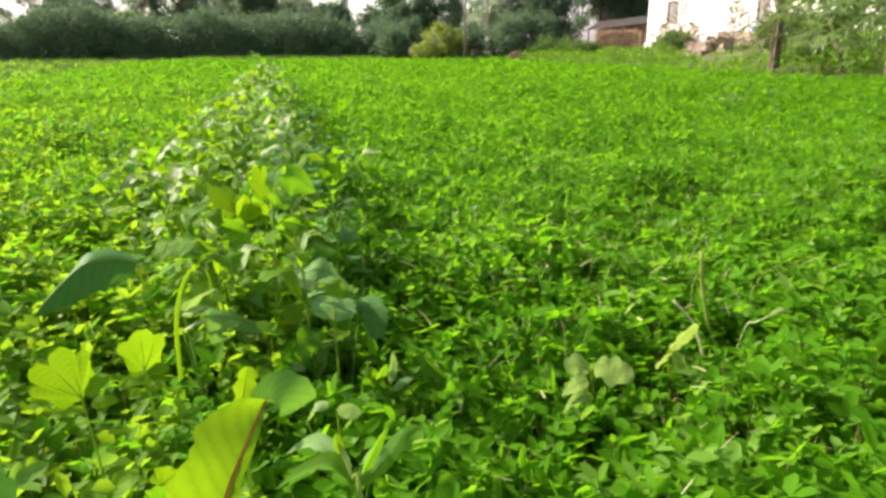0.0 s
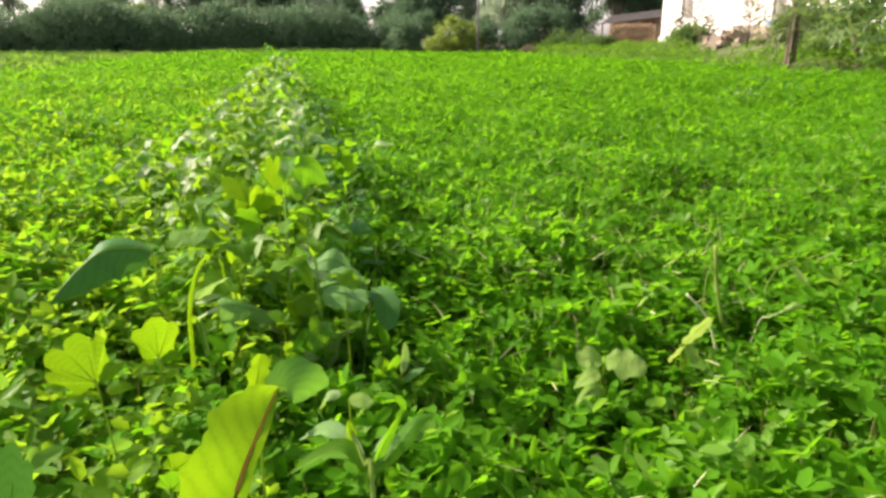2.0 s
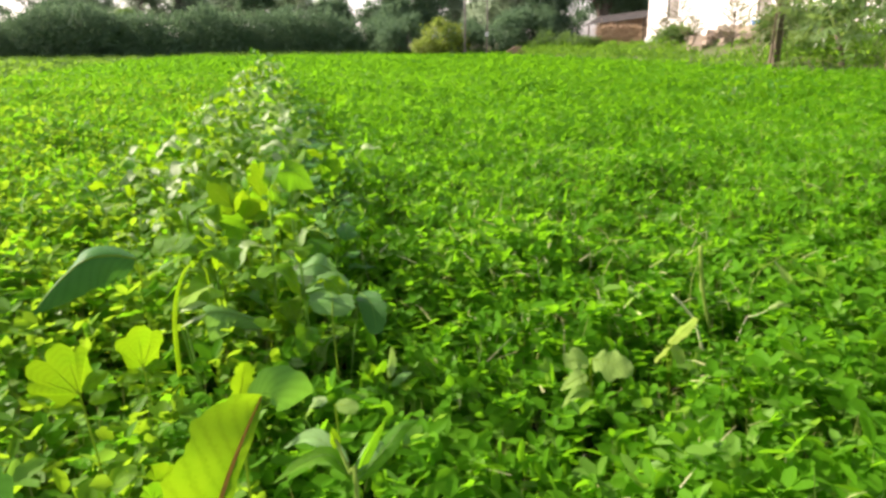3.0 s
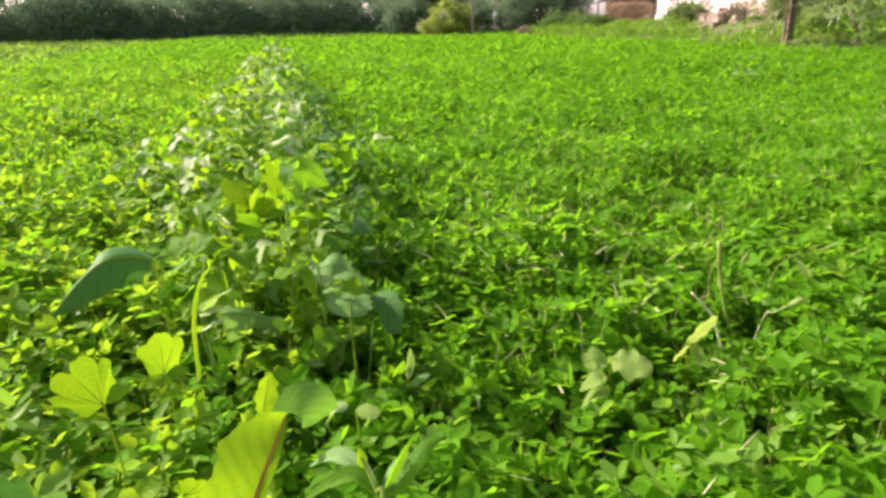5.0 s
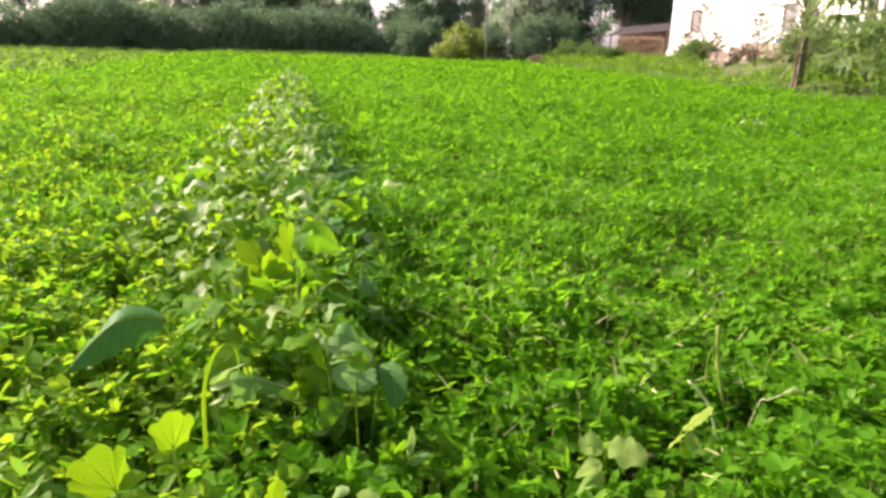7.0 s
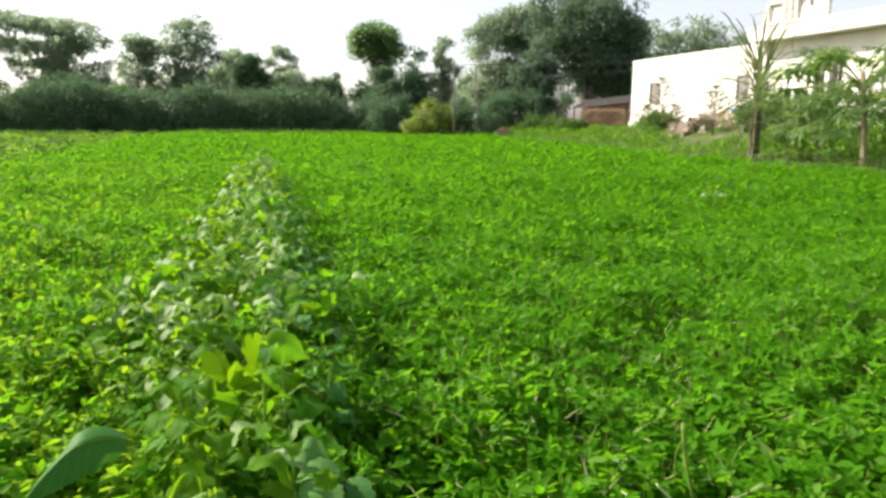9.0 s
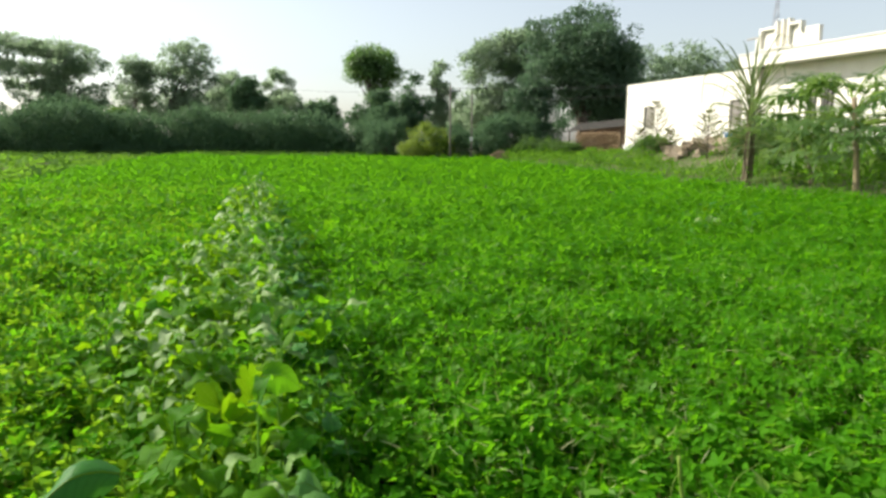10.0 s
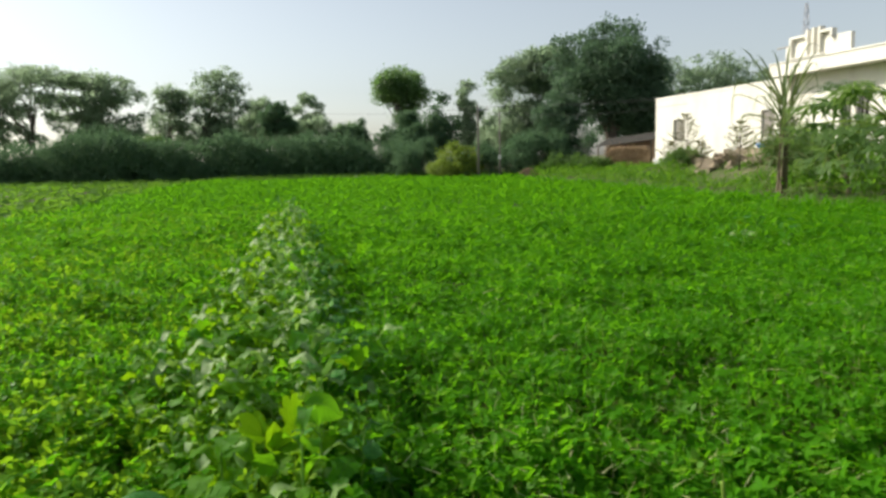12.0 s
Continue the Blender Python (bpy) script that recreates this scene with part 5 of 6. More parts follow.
def blade_mesh(bm, mid, side, half, kind, rows=14, cup=0.12, wave=0.06, seed=1, rib=0.0028, cols=(-1, -0.62, -0.3, 0, 0.3, 0.62, 1)):
    """A leaf blade along the curve mid with a raised midrib (material 1)."""
    r = random.Random(seed)
    pts = smooth_line(mid, rows)
    ph = r.uniform(0, 6)
    grid = []
    for i, p in enumerate(pts):
        s = i / (rows - 1)
        d = (pts[min(i + 1, rows - 1)] - pts[max(i - 1, 0)]).normalized()
        q = (Vector(side) - d * Vector(side).dot(d)).normalized()
        up = q.cross(d)
        row = []
        for c in cols:
            w = half * outline(kind, s) * (1 + (r.uniform(-0.09, 0.09) if abs(c) == 1 else 0))
            lift = cup * abs(c) ** 1.5 * w + wave * half * abs(c) * math.sin(s * 13 + ph + (1.3 if c > 0 else 0)) - 0.02 * half * abs(math.sin(s * 22)) * (1 - abs(c))
            row.append(bm.verts.new(p + q * (c * w) + up * lift))
        grid.append(row)
    layer = bm.loops.layers.uv.get("blade") or bm.loops.layers.uv.new("blade")
    for i, (a, b) in enumerate(zip(grid, grid[1:])):
        for k in range(len(cols) - 1):
            face = bm.faces.new((a[k], a[k + 1], b[k + 1], b[k]))
            face.material_index = 0
            for loop, (c, r2) in zip(face.loops, ((cols[k], i), (cols[k + 1], i), (cols[k + 1], i + 1), (cols[k], i + 1))):
                loop[layer].uv = (abs(c), r2 / (rows - 1))
    if rib:
        tube(bm, [p for p in pts], [rib * (1.15 - 0.85 * i / (rows - 1)) for i in range(rows)], 3, 1, False)


def mesh_of(bm, name, mats):
    me = bpy.data.meshes.new(name)
    for f in bm.faces:
        f.smooth = True
    bm.to_mesh(me)
    bm.free()
    for m in mats:
        me.materials.append(m)
    return me


MUSTARD_LEAVES = []
for k in range(10):
    bm = bmesh.new()
    rise, drop = 0.35 + 0.08 * (k % 4), 0.1 + 0.12 * (k % 3)
    pts = [(0, 0, 0), (0, 0.3, rise * 0.6), (0.02, 0.62, rise * 0.85), (0.0, 0.85, rise * 0.8 - drop * 0.5), (-0.02, 1.0, rise * 0.7 - drop)]
    blade_mesh(bm, pts, (1, 0, 0.15 * (k % 3 - 1)), 0.24 + 0.03 * (k % 4), ("lyrate", "hand", "lobed")[k % 3], 12, 0.25 - 0.2 * (k % 2), 0.2, k, 0.009, (-1, -0.5, 0, 0.5, 1))
    # the copies hold glint, sunlit and shaded tones in their base colour
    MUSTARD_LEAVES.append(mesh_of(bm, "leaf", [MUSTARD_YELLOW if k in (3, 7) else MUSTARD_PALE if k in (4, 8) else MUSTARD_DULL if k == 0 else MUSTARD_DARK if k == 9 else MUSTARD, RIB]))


def mustard_plant(x, y, height, n, size, glinting=0.0, shade_toned=0.0, sunny=0.0, label="leafy blue-green mustard plant standing over the crop"):
    g = float(ground_height(np.array(x), np.array(y)))
    plant = tagged(new("mustard_plant"), label, "mustard plant", "row of mustard plants")
    plant.location = (x, y, g)
    lean = rng.normal(0, 0.05, 2)
    bm = bmesh.new()
    axis = [Vector((lean[0] * t, lean[1] * t, height * t - 0.03)) for t in (0, 0.35, 0.7, 1.0)]
    tube(bm, axis, [0.005, 0.0045, 0.004, 0.002], 6)
    part("stem", bm, RIB, plant)
    turn = rng.uniform(0, 360)
    for k in range(n):
        t = 0.3 + 0.68 * k / max(1, n - 1)
        p = Vector((lean[0] * t, lean[1] * t, height * t - 0.03))
        s = size * (1.15 - 0.6 * t) * rng.uniform(0.75, 1.2)
        # pale copies stand for glints, dark ones for shade, yellow ones for sun
        pick = (4, 8)[int(rng.integers(0, 2))] if rng.uniform() < glinting else (0, 9, 9, 6)[int(rng.integers(0, 4))] if rng.uniform() < shade_toned else (3, 7)[int(rng.integers(0, 2))] if rng.uniform() < sunny else int(rng.integers(0, 10))
        ob = new("leaf", MUSTARD_LEAVES[pick])
        ob.parent = plant
        turn += 137 + rng.normal(0, 18)
        ob.matrix_basis = Matrix.Translation(p) @ pose(0, 0, 0, rng.normal(4, 14), rng.normal(0, 14), turn) @ Matrix.Diagonal((s, s, s, 1))
    return plant


def build_mustard_row():
    y = 2.05
    while y < 11.2:
        w = 0.5 - 0.02 * y
        for side in ((-1.45, -1, -0.45, 0.1, 0.7) if 2.6 < y < 6.5 else (-1, -0.45, 0.1, 0.7) if y < 6.5 else (-0.8, 0.0, 0.8)):
            if rng.uniform() < (0.6 if side == -1.45 else 0.35 if side == -1 else 0.05):
                continue
            if (side > 0.5 and y < 2.6) or (side <= -1 and y < 2.5):
                continue
            x = row_x(y) + side * w + rng.normal(0, 0.06)
            h = (0.4 if side > 0.5 else 0.47) + 0.22 * max(0.0, 1 - abs(side)) + rng.normal(0, 0.04) + 0.02 * y
            # yellow leaves go sunward, dark ones to the shaded flank: light put into colour
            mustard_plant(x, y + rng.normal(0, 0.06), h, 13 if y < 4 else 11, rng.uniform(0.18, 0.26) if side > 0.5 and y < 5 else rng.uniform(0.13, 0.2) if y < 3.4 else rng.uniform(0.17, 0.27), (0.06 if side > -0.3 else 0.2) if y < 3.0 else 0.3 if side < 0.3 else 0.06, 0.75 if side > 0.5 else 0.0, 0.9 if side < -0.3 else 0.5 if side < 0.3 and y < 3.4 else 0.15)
        y += rng.uniform(0.19, 0.28)
    mustard_plant(-2.85, 10.9, 0.86, 14, 0.24, 0.6)
    mustard_plant(-3.0, 11.6, 0.84, 14, 0.24, 0.6)
    # scattered ones out in the crop beside the row
    for x, y, h in ((3.5, 9.8, 0.62), (3.85, 10.1, 0.6), (3.3, 9.2, 0.56), (4.15, 9.8, 0.58), (3.65, 10.4, 0.6)):
        mustard_plant(x, y, h, 10, rng.uniform(0.2, 0.27), 0.0, 0.3)


reseed(27)
build_mustard_row()


def big_plant(x, y, label):
    plant = tagged(new("mustard_plant"), label, "mustard plant", "broad-leaved mustard plants")
    plant.location = (x, y, float(ground_height(np.array(x), np.array(y))))
    return plant


def big_leaf(plant, mid, side, half, kind, mats, rib=0.004, cup=0.1, wave=0.06, seed=1, rows=24, stalk=True, cols=(-1, -0.62, -0.3, 0, 0.3, 0.62, 1)):
    """One broad leaf given in world metres; its stalk comes up from the plant's foot."""
    o = Vector(plant.location)
    m = [Vector(p) - o for p in mid]
    bm = bmesh.new()
    if stalk:
        a = Vector((0.0, 0.0, 0.0))
        b = m[0].lerp(a, 0.5) + Vector((0, 0, 0.06))
        tube(bm, smooth_line([a, b, m[0]], 8), [0.0024] * 8, 6, 0, False)
        part("stalk", bm, mats[1], plant)
        bm = bmesh.new()
    blade_mesh(bm, m, side, half, kind, rows, cup, wave, seed, rib, cols)
    ob = new("leaf", mesh_of(bm, "leaf", mats))
    ob.parent = plant
    return ob


def lyrate_leaf(plant, base, top, half, mats, sides=(), seed=1, rib=0.0016, points=5, deep=0.14):
    """Mustard leaf: a fan-shaped end lobe from base to top, slim side lobes (start, end, half width), and the stalk."""
    r = random.Random(seed)
    o = Vector(plant.location)
    b, up = Vector(base) - o, Vector(top) - Vector(base)
    high = up.length
    up.normalize()
    right = up.cross(Vector((0.55, -0.84, 0))).normalized()
    right = (right if right.x > 0 else -right)
    out = right.cross(up)
    bm = bmesh.new()
    tube(bm, smooth_line([(0, 0, 0), b * 0.5 + Vector((0.0, 0, 0.03)), b], 8), [rib * 1.1] * 8, 6, 0, False)
    part("stalk", bm, mats[1], plant)
    bm = bmesh.new()
    layer = bm.loops.layers.uv.new("blade")
    m, rings, fan = 40, 6, []
    for i in range(m + 1):
        a = radians(-118 + 236 * i / m)
        tooth = abs(math.sin((i / m) * math.pi * points))
        reach = (1 - deep + deep * tooth ** 0.5) * r.uniform(0.98, 1.02)
        wide = math.sin(a) * half * (1.12 if abs(a) < 1.7 else 1.0)
        tall = high * (0.3 + 0.7 * math.cos(a * 0.78))if abs(a) < 2.0 else high * 0.3 * (2.06 - abs(a)) / 0.06
        row = []
        for k in range(rings + 1):
            q = k / rings
            lift = 0.07 * half * q * q * math.cos(a * 2 + seed) - 0.16 * half * q * q * abs(math.sin(a))
            row.append(bm.verts.new(b + right * (wide * reach * q) + up * (tall * reach * q) + out * lift))
        fan.append(row)
    for i in range(m):
        for k in range(rings):
            f = bm.faces.new((fan[i][k], fan[i + 1][k], fan[i + 1][k + 1], fan[i][k + 1]))
            for loop, (p, q) in zip(f.loops, ((i, k), (i + 1, k), (i + 1, k + 1), (i, k + 1))):
                loop[layer].uv = (abs(p / m - 0.5) * 2 * q / rings, q / rings)
    bmesh.ops.remove_doubles(bm, verts=bm.verts, dist=1e-6)
    for a in (-42, 0, 42):
        d = right * math.sin(radians(a)) * half + up * math.cos(radians(a)) * high
        tube(bm, [b + out * 0.0005, b + d * 0.5 + out * 0.0005, b + d * 0.8], [rib * 0.7, rib * 0.4, rib * 0.15], 4, 1, False)
    for k, (p, e, w) in enumerate(sides):
        p, e = Vector(p) - o, Vector(e) - o
        blade_mesh(bm, [p, p.lerp(e, 0.5) + Vector((0, 0, 0.1)) * (e - p).length, e], up + Vector((0, 0.5, 0)), w, "lobed" if k % 2 else "oval", 10, 0.2, 0.15, seed + k, rib * 0.5)
    ob = new("leaf", mesh_of(bm, "leaf", mats))
    ob.parent = plant
    return ob


def fold_leaf(plant, ridge, one, two, w_one, w_two, kind, mats, rib=0.0018, bend=0.25, wave=0.06, seed=1, rows=20, stalk=True):
    """A bent leaf in world metres: its midrib follows ridge, and its halves go off to the sides one and two, w_one and w_two wide."""
    r = random.Random(seed)
    o = Vector(plant.location)
    m = [Vector(p) - o for p in ridge]
    bm = bmesh.new()
    if stalk:
        tube(bm, smooth_line([(0, 0, 0), m[0] * 0.5 + Vector((0, 0, 0.05)), m[0]], 8), [0.0026] * 8, 6, 0, False)
        part("stalk", bm, mats[1], plant)
        bm = bmesh.new()
    layer = bm.loops.layers.uv.new("blade")
    pts, ph = smooth_line(m, rows), r.uniform(0, 6)
    cols, grid = (-1, -0.8, -0.55, -0.28, 0, 0.28, 0.55, 0.8, 1), []
    for i, p in enumerate(pts):
        s = i / (rows - 1)
        d = (pts[min(i + 1, rows - 1)] - pts[max(i - 1, 0)]).normalized()
        row = []
        for c in cols:
            way, w = (Vector(one), w_one) if c < 0 else (Vector(two), w_two)
            q = (way - d * way.dot(d)).normalized()
            up = q.cross(d) if c > 0 else d.cross(q)
            k = abs(c)
            w *= outline(kind, s) * (1 + (r.uniform(-0.05, 0.05) if k == 1 else 0))
            row.append(bm.verts.new(p + q * (k * w) + up * (-bend * k * k * w + wave * w * k * math.sin(s * 11 + ph + c))))
        grid.append(row)
    for i, (a, b) in enumerate(zip(grid, grid[1:])):
        for k in range(len(cols) - 1):
            face = bm.faces.new((a[k], a[k + 1], b[k + 1], b[k]))
            for loop, (c, q) in zip(face.loops, ((cols[k], i), (cols[k + 1], i), (cols[k + 1], i + 1), (cols[k], i + 1))):
                loop[layer].uv = (abs(c), q / (rows - 1))
    tube(bm, pts, [rib * (1.15 - 0.85 * i / (rows - 1)) for i in range(rows)], 3, 1, False)
    ob = new("leaf", mesh_of(bm, "leaf", mats))
    ob.parent = plant
    return ob


def build_big_leaves():
    yellow, grey, dull = [MUSTARD_YELLOW, YELLOW_RIB], [MUSTARD, RIB], [MUSTARD_SOFT, RIB]
    # tall yellow leaf with a red rib whose tip folds over
    p = big_plant(-0.1, 1.12, "mustard plant with a tall yellow-green leaf and red rib")
    big_leaf(p, [(-0.1, 1.02, 0.44), (-0.084, 1.042, 0.523), (-0.069, 1.089, 0.576), (-0.056, 1.155, 0.615)], (0.8, 0.45, -0.28), 0.08, "blunt", [MUSTARD_YELLOW, RED_RIB], 0.004, 0.12, 0.08, 3, cols=(-1, -0.75, -0.5, -0.25, 0, 0.12, 0.2))
    fold_leaf(p, [(-0.078, 1.15, 0.612), (-0.064, 1.16, 0.615), (-0.05, 1.17, 0.613), (-0.04, 1.17, 0.604), (-0.037, 1.165, 0.586)], (-0.02, 0.35, 0.9), (0.1, -0.3, -0.9), 0.058, 0.008, "sail", [MUSTARD_DULL, RIB], 0.0008, 0.12, 0.03, 4, stalk=False)
    # large drooping grey-green leaf, folded along its rib
    p = big_plant(-0.7, 2.2, "mustard plant with a large drooping grey-green leaf")
    # the dark copy gives this leaf the tone of its shadow side
    fold_leaf(p, [(-0.715, 2.13, 0.512), (-0.769, 2.1, 0.53), (-0.822, 2.05, 0.527), (-0.88, 2.0, 0.472), (-0.925, 1.955, 0.41)], (0.25, -0.35, -0.85), (-0.2, 0.85, 0.3), 0.088, 0.06, "oval", [MUSTARD_DARK, YELLOW_RIB], 0.0025, 0.2, 0.05, 5)
    big_leaf(p, [(-0.7, 2.2, 0.44), (-0.64, 2.24, 0.48), (-0.59, 2.3, 0.47)], (0.6, -0.6, 0.3), 0.04, "round", grey, 0.002, 0.1, 0.05, 15)
    # lobed bright yellow leaves near the camera
    p = big_plant(-0.4, 1.36, "mustard plant with bright yellow-green lobed leaves")
    lyrate_leaf(p, (-0.436, 1.34, 0.515), (-0.488, 1.33, 0.595), 0.05, yellow, (((-0.43, 1.34, 0.522), (-0.376, 1.34, 0.557), 0.014), ((-0.447, 1.34, 0.507), (-0.529, 1.34, 0.502), 0.014), ((-0.424, 1.345, 0.497), (-0.373, 1.345, 0.507), 0.012), ((-0.431, 1.345, 0.486), (-0.498, 1.345, 0.477), 0.012)), 6, points=4, deep=0.22)
    p = big_plant(-0.43, 1.62, "mustard plant with bright yellow-green lobed leaves")
    lyrate_leaf(p, (-0.45, 1.59, 0.444), (-0.444, 1.58, 0.54), 0.042, yellow, (((-0.452, 1.59, 0.427), (-0.512, 1.59, 0.406), 0.014), ((-0.451, 1.59, 0.436), (-0.398, 1.59, 0.45), 0.013), ((-0.455, 1.59, 0.394), (-0.495, 1.59, 0.377), 0.011), ((-0.455, 1.59, 0.401), (-0.409, 1.59, 0.408), 0.011)), 8, points=3, deep=0.2)
    p = big_plant(-0.22, 1.2, "mustard plant with small yellow-green leaves")
    lyrate_leaf(p, (-0.237, 1.18, 0.456), (-0.195, 1.17, 0.49), 0.026, yellow, (), 9)
    lyrate_leaf(p, (-0.24, 1.17, 0.43), (-0.197, 1.15, 0.471), 0.03, grey, (), 10)
    # grey half-turned leaf, and the round leaf on a pale stalk with others above it
    p = big_plant(-0.3, 2.14, "mustard plant with a half-turned grey-green leaf")
    fold_leaf(p, [(-0.32, 2.09, 0.328), (-0.388, 2.04, 0.374), (-0.421, 1.98, 0.411), (-0.452, 1.945, 0.424)], (0.1, -0.35, -0.9), (-0.1, 0.8, 0.1), 0.078, 0.05, "fan", dull, 0.002, 0.25, 0.05, 10)
    p = big_plant(-0.1, 1.9, "mustard plant with a round grey-green leaf on a pale stalk")
    big_leaf(p, [(-0.119, 1.92, 0.43), (-0.127, 1.97, 0.453), (-0.15, 2.04, 0.456)], (1.0, 0.25, -0.12), 0.062, "round", [MUSTARD_SOFT, YELLOW_RIB], 0.002, -0.15, 0.06, 11)
    big_leaf(p, [(-0.1, 2.07, 0.455), (-0.16, 2.06, 0.47), (-0.212, 2.02, 0.45)], (0.1, 0.85, 0.25), 0.04, "oval", dull, 0.002, 0.1, 0.05, 12, stalk=False)
    big_leaf(p, [(-0.145, 2.14, 0.461), (-0.197, 2.12, 0.5), (-0.258, 2.1, 0.479)], (0.15, 0.8, 0.4), 0.045, "oval", dull, 0.002, -0.2, 0.05, 13, stalk=False)
    # dark copy again, for a leaf that stands in shade
    big_leaf(p, [(-0.078, 2.1, 0.425), (-0.038, 2.05, 0.41), (-0.02, 2.0, 0.345)], (0.9, 0.3, 0.2), 0.036, "round", [MUSTARD_DARK, RIB], 0.002, -0.1, 0.05, 14)
    # upright yellow leaves in the row
    p = big_plant(-0.46, 2.46, "mustard plant with upright backlit yellow-green leaves")
    lyrate_leaf(p, (-0.431, 2.45, 0.61), (-0.447, 2.46, 0.735), 0.036, yellow, (), 20, points=4, deep=0.24)
    lyrate_leaf(p, (-0.534, 2.46, 0.577), (-0.62, 2.47, 0.658), 0.042, yellow, (((-0.54, 2.46, 0.58), (-0.55, 2.46, 0.66), 0.022),), 21, points=3, deep=0.24)
    lyrate_leaf(p, (-0.5, 2.41, 0.55), (-0.415, 2.41, 0.632), 0.042, yellow, (((-0.5, 2.42, 0.56), (-0.49, 2.42, 0.65), 0.026), ((-0.48, 2.41, 0.555), (-0.41, 2.41, 0.57), 0.018)), 24, points=4, deep=0.24)
    lyrate_leaf(p, (-0.445, 2.28, 0.585), (-0.515, 2.28, 0.553), 0.042, grey, (), 22, points=4, deep=0.24)
    fold_leaf(p, [(-0.379, 2.4, 0.712), (-0.328, 2.44, 0.7), (-0.274, 2.47, 0.645)], (-0.15, -0.4, -0.85), (0.1, 0.85, 0.2), 0.07, 0.05, "oval", grey, 0.0018, 0.2, 0.06, 25)
    p = big_plant(-0.49, 3.7, "mustard plant with upright backlit yellow-green leaves")
    lyrate_leaf(p, (-0.484, 3.67, 0.44), (-0.425, 3.67, 0.57), 0.055, grey, (((-0.484, 3.67, 0.45), (-0.55, 3.67, 0.51), 0.025),), 30, points=4, deep=0.24)
    p = big_plant(-1.55, 4.4, "mustard plant with an upright backlit yellow-green leaf")
    lyrate_leaf(p, (-1.548, 4.36, 0.45), (-1.542, 4.37, 0.55), 0.048, grey, (), 38, points=4, deep=0.24)
    p = big_plant(-1.28, 8.25, "mustard plant with a broad yellow-green leaf")
    lyrate_leaf(p, (-1.3, 8.2, 0.42), (-1.21, 8.2, 0.53), 0.075, grey, (), 39, points=3, deep=0.24)
    # pale broad leaves low in the trampled spot
    faded = [MUSTARD_FADED, YELLOW_RIB]
    p = big_plant(0.55, 1.98, "low mustard plant with pale faded broad leaves")
    big_leaf(p, [(0.536, 1.94, 0.29), (0.504, 1.94, 0.305), (0.468, 1.93, 0.3)], (0.0, 0.8, 0.5), 0.034, "lobed", faded, 0.0014, 0.1, 0.08, 31)
    big_leaf(p, [(0.541, 1.95, 0.305), (0.588, 1.93, 0.3), (0.642, 1.92, 0.29)], (0.0, 0.85, 0.45), 0.055, "hand", faded, 0.0016, 0.1, 0.08, 32)
    big_leaf(p, [(0.512, 1.86, 0.305), (0.485, 1.85, 0.295), (0.449, 1.84, 0.268)], (0.3, 0.7, 0.5), 0.022, "oval", faded, 0.0014, 0.1, 0.06, 41)
    big_leaf(p, [(0.522, 1.86, 0.265), (0.49, 1.84, 0.262), (0.45, 1.82, 0.233)], (0.3, 0.8, 0.3), 0.022, "oval", faded, 0.0014, 0.1, 0.06, 42)
    p = big_plant(0.78, 2.06, "low mustard plant with pale broad leaves")
    big_leaf(p, [(0.751, 2.03, 0.305), (0.787, 2.03, 0.345), (0.822, 2.03, 0.386)], (0.62, 0.5, -0.5), 0.03, "lobed", faded, 0.0016, 0.1, 0.06, 33)
    big_leaf(p, [(0.762, 2.02, 0.308), (0.742, 2.015, 0.29), (0.718, 2.01, 0.266)], (0.5, 0.7, -0.4), 0.022, "round", faded, 0.0014, 0.1, 0.06, 34)
    big_leaf(p, [(0.76, 2.02, 0.312), (0.778, 2.015, 0.292), (0.794, 2.01, 0.268)], (0.6, 0.7, 0.3), 0.024, "round", faded, 0.0014, 0.1, 0.06, 35)
    # dark leaf at the very edge of the camera's view
    p = big_plant(-0.36, 0.98, "mustard plant with a broad dark green leaf")
    lyrate_leaf(p, (-0.37, 0.98, 0.465), (-0.367, 1.0, 0.62), 0.04, [MUSTARD_DARK, RIB], (), 35, 0.003, 7)
    # whitish leaves in front of the row
    p = big_plant(-0.4, 1.8, "mustard plant with small whitish leaves")
    pale = [MUSTARD_PALE, RIB]
    big_leaf(p, [(-0.432, 1.76, 0.512), (-0.403, 1.77, 0.54), (-0.358, 1.78, 0.56)], (0.3, 0.7, -0.1), 0.026, "oval", pale, 0.0012, 0.15, 0.05, 36)
    big_leaf(p, [(-0.428, 1.755, 0.51), (-0.405, 1.75, 0.52), (-0.362, 1.745, 0.528)], (0.2, 0.8, 0.2), 0.02, "oval", pale, 0.0012, 0.15, 0.05, 43)
    big_leaf(p, [(-0.427, 1.74, 0.471), (-0.403, 1.75, 0.486), (-0.374, 1.76, 0.494)], (0.2, 0.8, 0.1), 0.018, "oval", pale, 0.0012, 0.15, 0.05, 37)
    arch = tagged(new("grass_blade"), "arched bright yellow-green grass blade beside the mustard row", "grass blade")
    arch.location = (-0.456, 1.76, 0.0)
    bm = bmesh.new()
    blade_mesh(bm, [Vector(q) - arch.location for q in ((-0.456, 1.76, 0.0), (-0.455, 1.76, 0.25), (-0.453, 1.76, 0.45), (-0.436, 1.76, 0.549), (-0.4, 1.76, 0.614), (-0.364, 1.76, 0.601), (-0.363, 1.76, 0.495))], (0.75, 0.65, 0), 0.005, "strap", 26, 0.3, 0.02, 3, 0.001)
    part("blade", bm, yellow, arch)
    p = tagged(new("sprouting_weed"), "sprouting weed with long bright green lance-shaped leaves", "weed")
    p.location = (0.1, 1.05, float(ground_height(np.array(0.1), np.array(1.05))))
    bm = bmesh.new()
